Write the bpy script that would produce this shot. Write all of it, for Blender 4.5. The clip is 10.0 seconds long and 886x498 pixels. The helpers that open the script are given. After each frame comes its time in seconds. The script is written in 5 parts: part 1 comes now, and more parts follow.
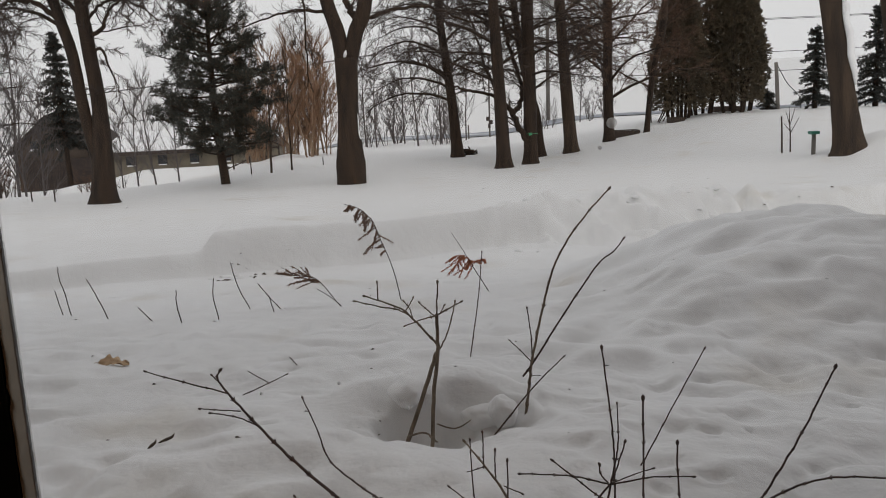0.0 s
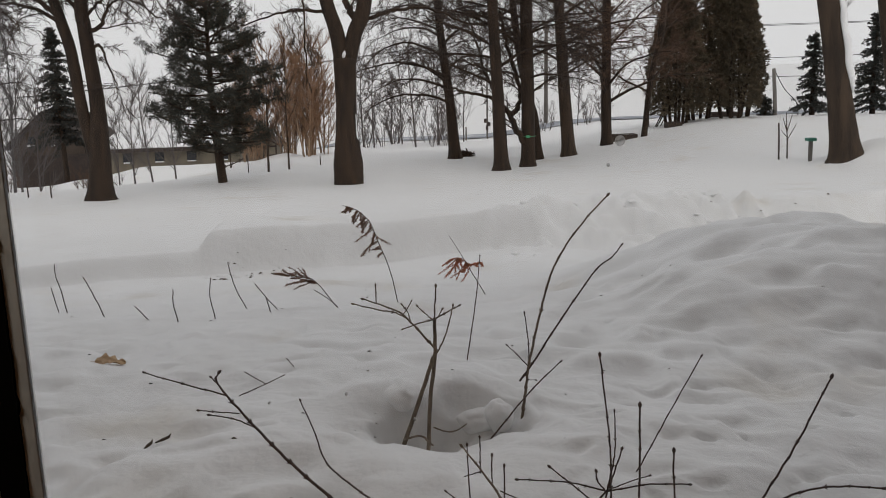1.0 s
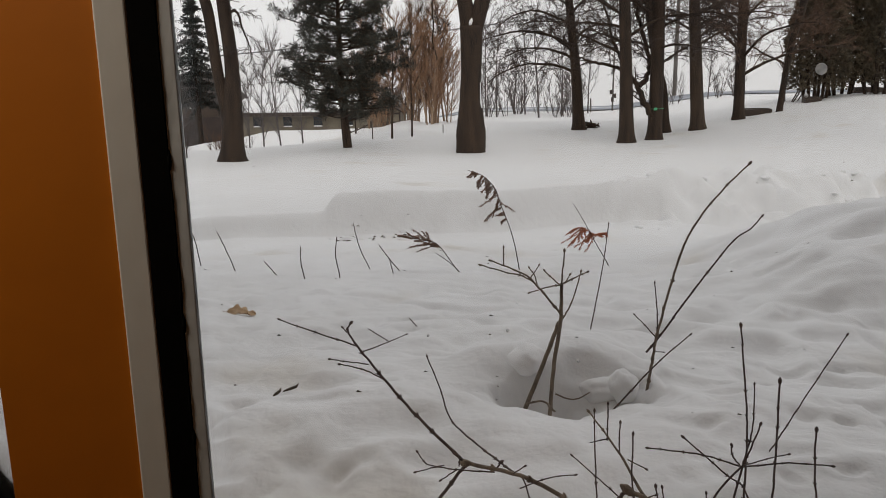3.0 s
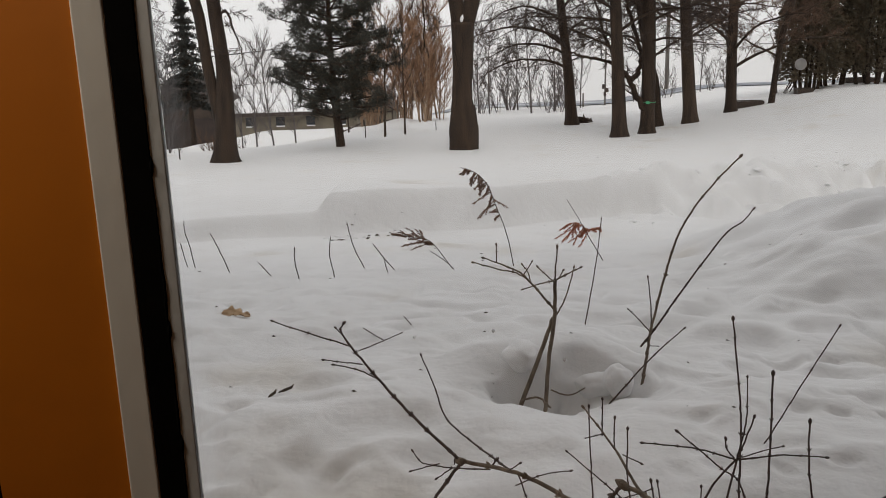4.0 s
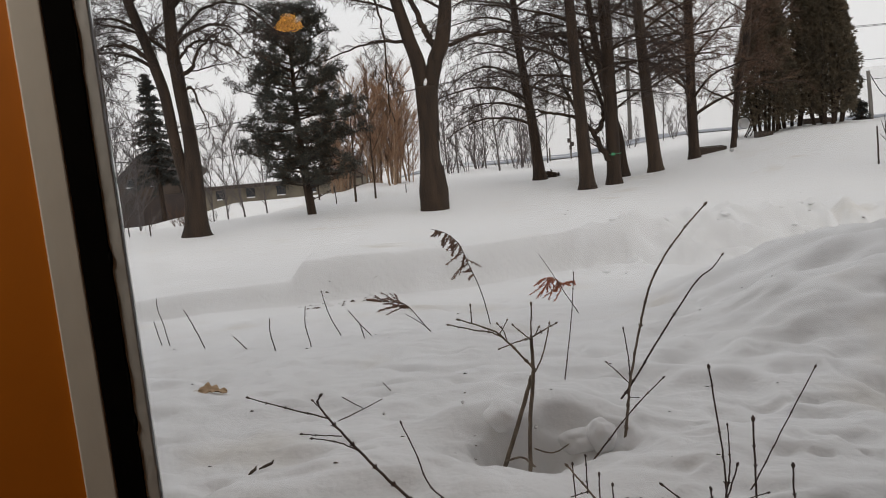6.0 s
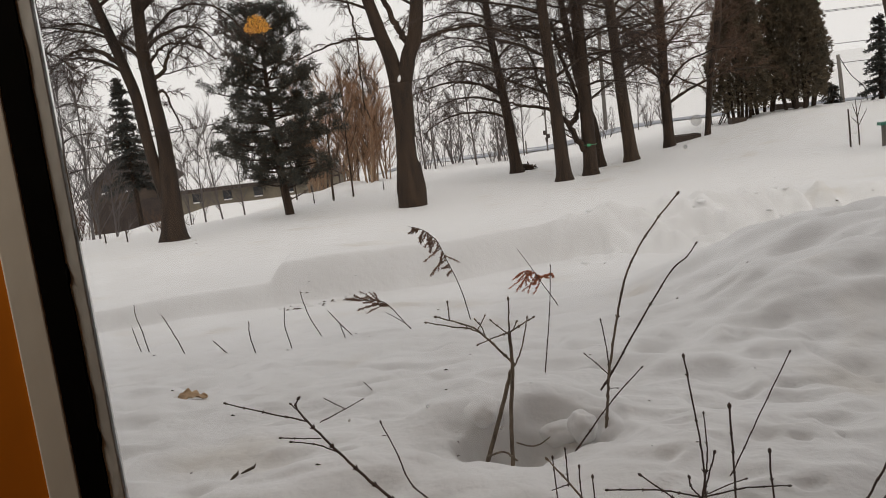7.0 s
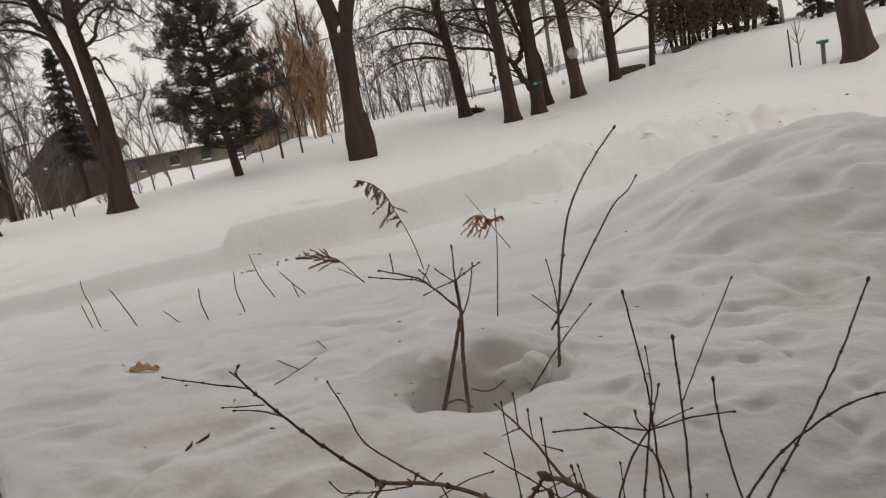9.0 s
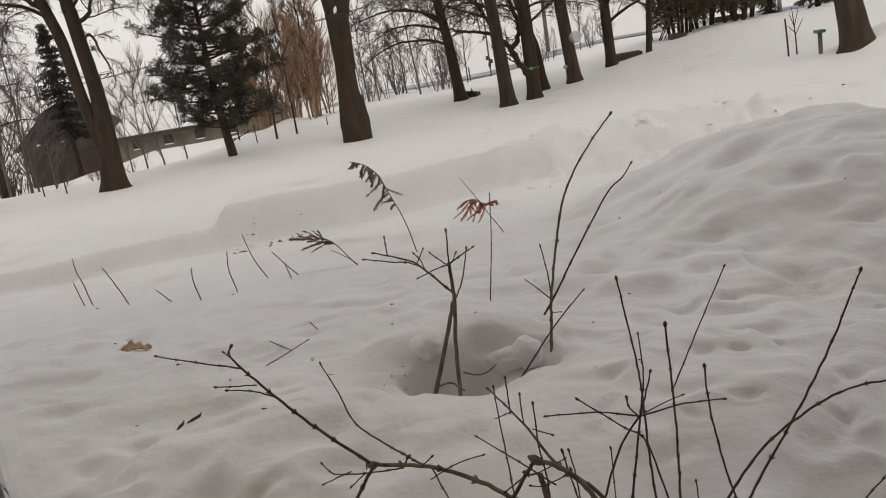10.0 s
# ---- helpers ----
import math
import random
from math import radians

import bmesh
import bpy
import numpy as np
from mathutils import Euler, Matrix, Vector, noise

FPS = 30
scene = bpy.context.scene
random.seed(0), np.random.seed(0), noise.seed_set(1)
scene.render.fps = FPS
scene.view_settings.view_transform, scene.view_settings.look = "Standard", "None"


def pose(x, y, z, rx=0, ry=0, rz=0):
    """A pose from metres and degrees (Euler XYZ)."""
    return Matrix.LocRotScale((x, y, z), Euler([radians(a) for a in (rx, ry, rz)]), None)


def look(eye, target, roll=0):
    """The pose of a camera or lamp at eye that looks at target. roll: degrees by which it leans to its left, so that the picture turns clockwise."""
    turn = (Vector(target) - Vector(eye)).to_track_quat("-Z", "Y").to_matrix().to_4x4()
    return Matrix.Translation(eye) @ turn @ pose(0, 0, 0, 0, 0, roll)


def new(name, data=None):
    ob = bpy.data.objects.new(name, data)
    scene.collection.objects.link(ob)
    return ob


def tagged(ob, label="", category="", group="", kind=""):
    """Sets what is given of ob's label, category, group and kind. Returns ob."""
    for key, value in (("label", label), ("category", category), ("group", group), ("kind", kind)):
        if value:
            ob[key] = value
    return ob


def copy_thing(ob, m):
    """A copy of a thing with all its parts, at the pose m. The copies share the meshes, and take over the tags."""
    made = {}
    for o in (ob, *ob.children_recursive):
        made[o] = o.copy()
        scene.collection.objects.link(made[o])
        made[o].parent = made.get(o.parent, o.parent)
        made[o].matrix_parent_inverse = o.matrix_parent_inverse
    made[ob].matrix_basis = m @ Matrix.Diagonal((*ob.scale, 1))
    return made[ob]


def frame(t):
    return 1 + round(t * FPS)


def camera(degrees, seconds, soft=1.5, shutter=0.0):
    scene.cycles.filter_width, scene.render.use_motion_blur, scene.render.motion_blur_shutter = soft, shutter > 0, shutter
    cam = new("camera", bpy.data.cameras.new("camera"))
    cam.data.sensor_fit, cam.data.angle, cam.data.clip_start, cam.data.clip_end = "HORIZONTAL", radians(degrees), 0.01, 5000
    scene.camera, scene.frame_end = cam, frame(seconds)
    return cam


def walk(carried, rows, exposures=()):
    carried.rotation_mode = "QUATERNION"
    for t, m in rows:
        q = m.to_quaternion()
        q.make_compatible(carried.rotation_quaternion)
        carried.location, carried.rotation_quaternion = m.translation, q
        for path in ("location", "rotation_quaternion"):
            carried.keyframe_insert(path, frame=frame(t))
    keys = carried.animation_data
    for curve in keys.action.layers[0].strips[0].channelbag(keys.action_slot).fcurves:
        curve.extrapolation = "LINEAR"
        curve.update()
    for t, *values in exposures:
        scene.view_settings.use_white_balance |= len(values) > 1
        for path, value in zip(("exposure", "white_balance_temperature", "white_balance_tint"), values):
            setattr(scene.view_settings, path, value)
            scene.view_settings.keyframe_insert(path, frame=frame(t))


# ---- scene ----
cam = camera(52.63, 10.0, soft=0.85, shutter=0.5)
PATH = [
    (0.0, 0.0557, -0.0214, 1.6528, 78.921, 2.762, -0.528),
    (0.5, 0.0509, -0.0176, 1.6519, 78.598, 2.379, -0.301),
    (1.0, 0.0485, -0.0256, 1.6615, 78.991, 1.958, -0.638),
    (1.5, 0.0544, -0.0124, 1.6425, 78.685, 1.506, -1.797),
    (2.0, 0.0443, -0.0103, 1.6370, 78.004, 0.266, -1.081),
    (2.2, 0.0272, -0.0150, 1.6440, 77.380, 0.277, 1.547),
    (2.5, 0.0124, -0.0018, 1.6326, 77.136, 0.347, 5.630),
    (2.7, 0.0141, -0.0100, 1.6350, 77.389, 0.894, 6.970),
    (3.8, 0.0220, -0.0077, 1.6361, 77.027, 1.950, 6.774),
    (4.0, 0.0235, -0.0080, 1.6376, 77.141, 2.175, 6.643),
    (4.5, 0.0258, -0.0071, 1.6379, 77.818, 2.693, 6.278),
    (5.0, 0.0259, -0.0095, 1.6394, 78.228, 3.033, 5.966),
    (5.5, 0.0324, -0.0131, 1.6455, 80.471, 4.457, 5.294),
    (5.7, 0.0290, -0.0100, 1.6448, 80.923, 4.697, 4.962),
    (6.8, 0.0451, -0.0073, 1.6483, 80.470, 6.697, 3.133),
    (7.0, 0.0443, -0.0071, 1.6490, 80.409, 6.849, 2.885),
    (7.5, 0.0451, -0.0058, 1.6477, 80.126, 7.105, 2.753),
    (8.0, 0.0499, -0.0043, 1.6493, 79.788, 7.307, 2.113),
    (8.5, 0.0697, 0.0138, 1.6454, 78.810, 8.904, 1.237),
    (8.7, 0.0850, 0.0160, 1.6470, 77.836, 11.182, 0.515),
    (9.0, 0.0871, 0.0281, 1.6414, 76.550, 10.644, -0.676),
    (9.5, 0.0847, 0.0260, 1.6415, 75.787, 9.880, -0.996),
    (10.0, 0.0842, 0.0282, 1.6414, 75.469, 9.623, -0.882),
]
EXPOSURES = [(0.0, -0.38, 6550, 11), (2.0, -0.38, 6550, 11), (2.7, -0.2, 6600, 11), (4.5, -0.15, 6650, 11), (5.5, -0.18, 6500, 11), (7.0, -0.16, 6900, 12), (10.0, -0.2, 6950, 12)]
walk(cam, [(t, pose(*row)) for t, *row in PATH], EXPOSURES)

# overcast winter daylight: a pale sky, and a sun so wide that it casts hardly any shadow
world = bpy.data.worlds.new("overcast_sky")
scene.world = world
world.use_nodes = True
wn, wl = world.node_tree.nodes, world.node_tree.links
backdrop_sky = wn.new("ShaderNodeTexSky")
backdrop_sky.sky_type, backdrop_sky.sun_disc = "NISHITA", False
backdrop_sky.sun_elevation, backdrop_sky.sun_rotation = radians(40), radians(168)
backdrop_sky.dust_density = 4.0
pale = wn.new("ShaderNodeMix")
pale.data_type, pale.blend_type = "RGBA", "MIX"
pale.inputs["Factor"].default_value = 0.9
pale.inputs[7].default_value = (8.6, 8.6, 8.75, 1)
wl.new(backdrop_sky.outputs[0], pale.inputs[6])
where, part_z, lift, shine = (wn.new("ShaderNode" + k) for k in ("TexCoord", "SeparateXYZ", "MapRange", "VectorMath"))
lift.inputs["From Min"].default_value, lift.inputs["From Max"].default_value = 0.0, 1.0
lift.inputs["To Min"].default_value, lift.inputs["To Max"].default_value = 1.34, 1.16
shine.operation = "SCALE"
wl.new(where.outputs["Generated"], part_z.inputs[0])
wl.new(part_z.outputs["Z"], lift.inputs["Value"])
wl.new(pale.outputs[2], shine.inputs[0])
wl.new(lift.outputs[0], shine.inputs["Scale"])
wl.new(shine.outputs[0], wn["Background"].inputs[0])
wn["Background"].inputs[1].default_value = 0.095

sun = new("sun", bpy.data.lights.new("sun", "SUN"))
sun.data.energy, sun.data.angle, sun.data.color = 0.85, radians(40), (1.0, 0.97, 0.92)
sun.matrix_world = look((3, -14, 12), (0, 0, 0))


# ---- materials ----
def material(name, base, dark, size=8.0, rough=0.8, relief=0.3, stretch=(1, 1, 1), metal=0.0, spots=None, detail=6.0):
    """A noise-mottled surface: two base colours, a second finer grain, and relief."""
    m = bpy.data.materials.new(name)
    m.use_nodes = True
    n, l = m.node_tree.nodes, m.node_tree.links
    b = n["Principled BSDF"]
    b.inputs["Roughness"].default_value, b.inputs["Metallic"].default_value = rough, metal
    co, mp = n.new("ShaderNodeTexCoord"), n.new("ShaderNodeMapping")
    mp.inputs["Scale"].default_value = stretch
    l.new(co.outputs["Object"], mp.inputs[0])
    big, fine = n.new("ShaderNodeTexNoise"), n.new("ShaderNodeTexNoise")
    big.inputs["Scale"].default_value, big.inputs["Detail"].default_value = size, detail
    fine.inputs["Scale"].default_value, fine.inputs["Detail"].default_value = size * 7, 4
    ramp = n.new("ShaderNodeValToRGB")
    ramp.color_ramp.elements[0].position, ramp.color_ramp.elements[1].position = 0.32, 0.68
    ramp.color_ramp.elements[0].color, ramp.color_ramp.elements[1].color = (*dark, 1), (*base, 1)
    add = n.new("ShaderNodeMath")
    add.operation = "MULTIPLY_ADD"
    add.inputs[1].default_value, add.inputs[2].default_value = 0.35, -0.17
    both = n.new("ShaderNodeMath")
    for q in (big, fine):
        l.new(mp.outputs[0], q.inputs["Vector"])
    l.new(fine.outputs["Fac"], add.inputs[0])
    l.new(add.outputs[0], both.inputs[0])
    l.new(big.outputs["Fac"], both.inputs[1])
    l.new(both.outputs[0], ramp.inputs[0])
    colour = ramp.outputs[0]
    if spots:
        tone, amount, scale = spots
        sp, cut, mix = n.new("ShaderNodeTexNoise"), n.new("ShaderNodeValToRGB"), n.new("ShaderNodeMix")
        sp.inputs["Scale"].default_value, sp.inputs["Detail"].default_value = scale, 5
        cut.color_ramp.elements[0].position, cut.color_ramp.elements[1].position = 1 - amount, min(1.0, 1.12 - amount)
        mix.data_type = "RGBA"
        mix.inputs[7].default_value = (*tone, 1)
        l.new(co.outputs["Object"], sp.inputs["Vector"])
        l.new(sp.outputs["Fac"], cut.inputs[0])
        l.new(cut.outputs[0], mix.inputs["Factor"])
        l.new(colour, mix.inputs[6])
        colour = mix.outputs[2]
    l.new(colour, b.inputs["Base Color"])
    if relief:
        bp = n.new("ShaderNodeBump")
        bp.inputs["Strength"].default_value, bp.inputs["Distance"].default_value = relief, 0.02
        l.new(both.outputs[0], bp.inputs["Height"])
        l.new(bp.outputs[0], b.inputs["Normal"])
    return m


def glow(name, colour, strength):
    m = bpy.data.materials.new(name)
    m.use_nodes = True
    b = m.node_tree.nodes["Principled BSDF"]
    b.inputs["Base Color"].default_value = (*colour, 1)
    b.inputs["Emission Color"].default_value = (*colour, 1)
    b.inputs["Emission Strength"].default_value = strength
    return m


def clear_pane(name, cover=0.0):
    """Window glass: clear, with a mirror gloss by Fresnel; cover adds a white film."""
    m = bpy.data.materials.new(name)
    m.use_nodes = True
    n, l = m.node_tree.nodes, m.node_tree.links
    n.remove(n["Principled BSDF"])
    tr, gl, fr, mx = (n.new("ShaderNode" + k) for k in ("BsdfTransparent", "BsdfGlossy", "Fresnel", "MixShader"))
    tr.inputs[0].default_value = (0.97, 0.975, 0.97, 1)
    gl.inputs["Roughness"].default_value = 0.02
    fr.inputs[0].default_value = 1.5
    l.new(fr.outputs[0], mx.inputs[0])
    l.new(tr.outputs[0], mx.inputs[1])
    l.new(gl.outputs[0], mx.inputs[2])
    last = mx
    if cover:
        m2 = n.new("ShaderNodeMixShader")
        tl = n.new("ShaderNodeBsdfTranslucent")
        m2.inputs[0].default_value = cover
        l.new(tr.outputs[0], m2.inputs[1])
        l.new(tl.outputs[0], m2.inputs[2])
        tl.inputs[0].default_value = (0.9, 0.9, 0.9, 1)
        last = m2
    l.new(last.outputs[0], n["Material Output"].inputs[0])
    return m


SNOW = material("snow", (0.79, 0.79, 0.79), (0.72, 0.717, 0.71), 3.5, 0.75, 0.9, spots=((0.655, 0.63, 0.59), 0.41, 1.1))
SNOW_CAP = material("settled_snow", (0.88, 0.885, 0.89), (0.82, 0.82, 0.83), 6, 0.75, 0.3)
BARK = material("dark_bark", (0.042, 0.026, 0.016), (0.010, 0.0065, 0.0045), 9, 0.95, 1.0, (1, 1, 0.16))
BARK_GREY = material("grey_brown_bark", (0.062, 0.040, 0.025), (0.018, 0.012, 0.008), 9, 0.9, 1.0, (1, 1, 0.16))
TWIG = material("twig_bark", (0.05, 0.033, 0.025), (0.022, 0.016, 0.014), 14, 0.85, 0)
TWIG_RED = material("reddish_twig_bark", (0.13, 0.07, 0.042), (0.055, 0.032, 0.022), 10, 0.85, 0)
PALE_STEM = material("pale_grey_brown_bark", (0.36, 0.25, 0.165), (0.17, 0.115, 0.075), 8, 0.85, 0.3, (1, 1, 0.3))
THICKET = material("pale_brown_stems", (0.34, 0.19, 0.105), (0.16, 0.09, 0.052), 6, 0.85, 0)
TWIG_GREY = material("grey_twig_bark", (0.13, 0.115, 0.11), (0.07, 0.06, 0.06), 10, 0.85, 0)
CANE = material("shrub_bark", (0.085, 0.055, 0.045), (0.032, 0.021, 0.02), 60, 0.65, 0.4, (1, 1, 0.4))
CANE_GREY = material("grey_shrub_bark", (0.24, 0.19, 0.14), (0.08, 0.06, 0.045), 55, 0.8, 0.5, (1, 1, 0.3))
STALK = material("dry_stalk", (0.07, 0.05, 0.04), (0.035, 0.026, 0.024), 50, 0.8, 0.2)
SEED = material("brown_seed_heads", (0.22, 0.12, 0.075), (0.08, 0.045, 0.032), 60, 0.85, 0)
SEED_RED = material("rust_seed_heads", (0.5, 0.15, 0.06), (0.22, 0.07, 0.035), 60, 0.85, 0)
NEEDLE = material("pine_needles", (0.037, 0.041, 0.033), (0.014, 0.017, 0.013), 3, 0.6, 0)
SPRUCE = material("spruce_needles", (0.022, 0.027, 0.024), (0.009, 0.012, 0.011), 3, 0.6, 0)
CEDAR = material("cedar_sprays", (0.115, 0.085, 0.05), (0.042, 0.037, 0.025), 2, 0.7, 0)
DEAD_LEAF = material("dry_oak_leaf", (0.50, 0.34, 0.19), (0.34, 0.21, 0.11), 40, 0.7, 0.5)
CHIP = material("bark_chips", (0.10, 0.075, 0.05), (0.03, 0.022, 0.018), 30, 0.9, 0.2)
ORANGE = material("orange_wall_paint", (0.58, 0.17, 0.004), (0.54, 0.15, 0.003), 2.5, 0.55, 0.1)
WHITE_PAINT = material("white_frame_paint", (0.76, 0.75, 0.72), (0.73, 0.72, 0.69), 12, 0.5, 0.05, (1, 1, 0.5))
GREY_PAINT = material("weathered_white_sash", (0.64, 0.67, 0.70), (0.57, 0.60, 0.62), 25, 0.6, 0.1, (1, 1, 0.6))
RUBBER = material("black_window_seal", (0.005, 0.0045, 0.004), (0.003, 0.003, 0.003), 60, 0.95, 0)
PLASTER = material("brown_wall_paint", (0.26, 0.17, 0.10), (0.22, 0.14, 0.085), 3, 0.8, 0.1)
FLOORING = material("brown_floor_boards", (0.26, 0.16, 0.09), (0.17, 0.10, 0.055), 4, 0.45, 0.2, (6, 0.6, 1))
# outside of the unseen house shell, kept dark to bounce little light
SIDING = material("unseen_house_shell", (0.16, 0.11, 0.085), (0.10, 0.07, 0.055), 6, 0.9, 0.4)
HOUSE_BROWN = material("brown_house_boards", (0.085, 0.062, 0.048), (0.052, 0.039, 0.031), 2.5, 0.85, 0.3)
HOUSE_DARK = material("dark_house_boards", (0.055, 0.04, 0.034), (0.035, 0.027, 0.024), 2.5, 0.85, 0.3)
HOUSE_GREY = material("grey_beige_stucco", (0.19, 0.165, 0.125), (0.13, 0.112, 0.088), 1.5, 0.9, 0.3)
SHINGLE = material("dark_shingles", (0.05, 0.036, 0.03), (0.025, 0.02, 0.018), 8, 0.9, 0.5)
DARK_GLASS = material("dark_window_glass", (0.03, 0.034, 0.04), (0.02, 0.022, 0.026), 2, 0.12, 0)
WOOD = material("weathered_dark_wood", (0.06, 0.042, 0.031), (0.027, 0.02, 0.016), 6, 0.85, 0.5, (0.3, 1, 3))
POLE = material("grey_pole_wood", (0.17, 0.155, 0.14), (0.09, 0.08, 0.072), 5, 0.85, 0.4, (2, 2, 0.2))
GREEN = material("green_painted_metal", (0.05, 0.22, 0.16), (0.035, 0.16, 0.115), 10, 0.5, 0.2)
GREEN_TAG = material("green_plastic_tag", (0.06, 0.35, 0.16), (0.045, 0.28, 0.13), 20, 0.5, 0)
ASPHALT = material("icy_asphalt", (0.24, 0.26, 0.30), (0.15, 0.165, 0.19), 0.5, 0.55, 0.2, spots=((0.6, 0.61, 0.63), 0.42, 0.25))
WIRE = material("black_cable", (0.03, 0.03, 0.032), (0.02, 0.02, 0.022), 5, 0.6, 0)
RUBBER.node_tree.nodes["Principled BSDF"].inputs["Specular IOR Level"].default_value = 0.05
GLASS = clear_pane("window_glass")
SMEAR = clear_pane("dried_drop", 0.4)
SHADE = glow("amber_lamp_glass", (1.0, 0.42, 0.05), 5.5)


# ---- mesh helpers ----
class Build:
    """Gathers vertices and faces for one mesh."""

    def __init__(self):
        self.v, self.f = [], []

    def tube(self, pts, radii, sides=6, closed=True, rough=0.0, rng=None):
        at = len(self.v)
        count = len(pts)
        ridge = [rng.uniform(-rough, rough) for _ in range(sides)] if rough else None
        side = None
        for i, p in enumerate(pts):
            d = (pts[min(i + 1, count - 1)] - pts[max(i - 1, 0)])
            d = d.normalized() if d.length > 1e-9 else Vector((0, 0, 1))
            if side is None:
                side = d.cross(Vector((0.31, 0.95, 0.05)))
                if side.length < 0.05:
                    side = d.cross(Vector((1, 0, 0)))
            side = (side - d * side.dot(d)).normalized()
            up = d.cross(side)
            for k in range(sides):
                a = 2 * math.pi * k / sides
                r = radii[i] * (1 + (ridge[k] + 0.3 * rng.uniform(-rough, rough) if rough else 0))
                self.v.append(p + side * (r * math.cos(a)) + up * (r * math.sin(a)))
        for i in range(count - 1):
            for k in range(sides):
                a, b = at + i * sides + k, at + i * sides + (k + 1) % sides
                self.f.append((a, b, b + sides, a + sides))
        if closed:
            self.f.append(tuple(at + k for k in reversed(range(sides))))
            self.f.append(tuple(at + (count - 1) * sides + k for k in range(sides)))

    def knot(self, p, d, r, length, sides=6):
        d = d.normalized()
        steps = ((-0.5, 0.3), (-0.2, 0.9), (0.15, 1.0), (0.5, 0.25))
        self.tube([p + d * (length * s) for s, _ in steps], [r * q for _, q in steps], sides)

    def box(self, lo, hi):
        at = len(self.v)
        for z in (lo[2], hi[2]):
            for x, y in ((lo[0], lo[1]), (hi[0], lo[1]), (hi[0], hi[1]), (lo[0], hi[1])):
                self.v.append(Vector((x, y, z)))
        for q in ((3, 2, 1, 0), (4, 5, 6, 7), (0, 1, 5, 4), (1, 2, 6, 5), (2, 3, 7, 6), (3, 0, 4, 7)):
            self.f.append(tuple(at + k for k in q))

    def blade(self, p, d, w, wide):
        """A thin pointed blade, with a fold for thickness."""
        at = len(self.v)
        side = d.cross(w)
        side = side.normalized() * wide if side.length > 1e-9 else Vector((wide, 0, 0))
        mid = p + d * 0.45
        self.v += [p, mid + side, p + d, mid - side]
        self.f.append((at, at + 1, at + 2, at + 3))

    def mesh(self, name, mat, smooth=True, base=Vector((0, 0, 0))):
        me = bpy.data.meshes.new(name)
        me.from_pydata([tuple(v - base) for v in self.v], [], self.f)
        me.materials.append(mat)
        if smooth:
            me.polygons.foreach_set("use_smooth", [True] * len(me.polygons))
        me.update()
        return me


def part(name, build, mat, parent, label="", smooth=True):
    """One mesh object under a thing or a part; the build is in world coordinates."""
    where = Vector((0, 0, 0))
    up = parent
    while up is not None:
        where += up.location
        up = up.parent
    ob = new(name, build.mesh(name, mat, smooth, where))
    ob.parent = parent
    if label:
        ob["label"] = label
    return ob


def thing(name, at, label, category, group="", kind=""):
    ob = new(name)
    ob.location = at
    ob.empty_display_size = 0.1
    return tagged(ob, label, category, group, kind)


def solid(name, build, mat, label, category, kind="", smooth=False, bevel=0.0):
    ob = new(name, build.mesh(name, mat, smooth))
    if bevel:
        b = ob.modifiers.new("edge", "BEVEL")
        b.width, b.segments, b.limit_method = bevel, 2, "ANGLE"
    return tagged(ob, label, category, "", kind)


def spline(pts, per=6):
    """A smooth line through the points."""
    p = [Vector(q) for q in pts]
    if len(p) == 2:
        return [p[0].lerp(p[1], k / per) for k in range(per + 1)]
    out = []
    for i in range(len(p) - 1):
        a, b, c, d = p[max(i - 1, 0)], p[i], p[i + 1], p[min(i + 2, len(p) - 1)]
        for k in range(per):
            t = k / per
            out.append(0.5 * (2 * b + (c - a) * t + (2 * a - 5 * b + 4 * c - d) * t * t + (3 * b - a - 3 * c + d) * t ** 3))
    return out + [p[-1]]


# ---- the snow ----
def sm(t):
    t = np.clip(t, 0.0, 1.0)
    return t * t * (3 - 2 * t)


GRAIN = np.random.RandomState(7).rand(256, 256)


def grain(x, y, size, seed=0):
    """Smooth value noise, -1 to 1, with lumps of about the given size."""
    u, v = x / size + 31.7 * seed + 900, y / size + 17.3 * seed + 900
    i, j = np.floor(u).astype(int), np.floor(v).astype(int)
    a, b = sm(u - i), sm(v - j)
    at = lambda p, q: GRAIN[p % 256, q % 256]
    top = at(i, j) * (1 - a) + at(i + 1, j) * a
    low = at(i, j + 1) * (1 - a) + at(i + 1, j + 1) * a
    return 2 * (top * (1 - b) + low * b) - 1


NEAR_Y = [0.0, 1.2, 1.6, 1.9, 2.15, 3.0, 5.0, 7.0, 9.0, 12.0]
NEAR_Z = [0.62, 0.64, 0.69, 0.745, 0.765, 0.70, 0.42, 0.18, 0.05, -0.1]
FAR_Y = [6, 8, 10, 12, 15, 20, 26, 31, 38, 45, 52, 70, 150, 600, 6000]
FAR_Z = [0.50, 0.42, 0.20, 0.0, -0.32, -0.67, -0.78, -0.9, -1.4, -1.85, -2.05, -2.4, -3.0, -3.5, -3.6]
# the melted pit: centre, radii, depth, softness of the rim
PIT = [(0.0, 2.345, 0.15, 0.095, 0.075, 0.9), (-0.085, 2.335, 0.08, 0.055, 0.065, 0.85), (0.13, 2.405, 0.155, 0.08, 0.06, 0.5), (0.075, 2.385, 0.075, 0.04, 0.04, 0.6), (-0.13, 2.37, 0.11, 0.09, 0.03, 0.95)]
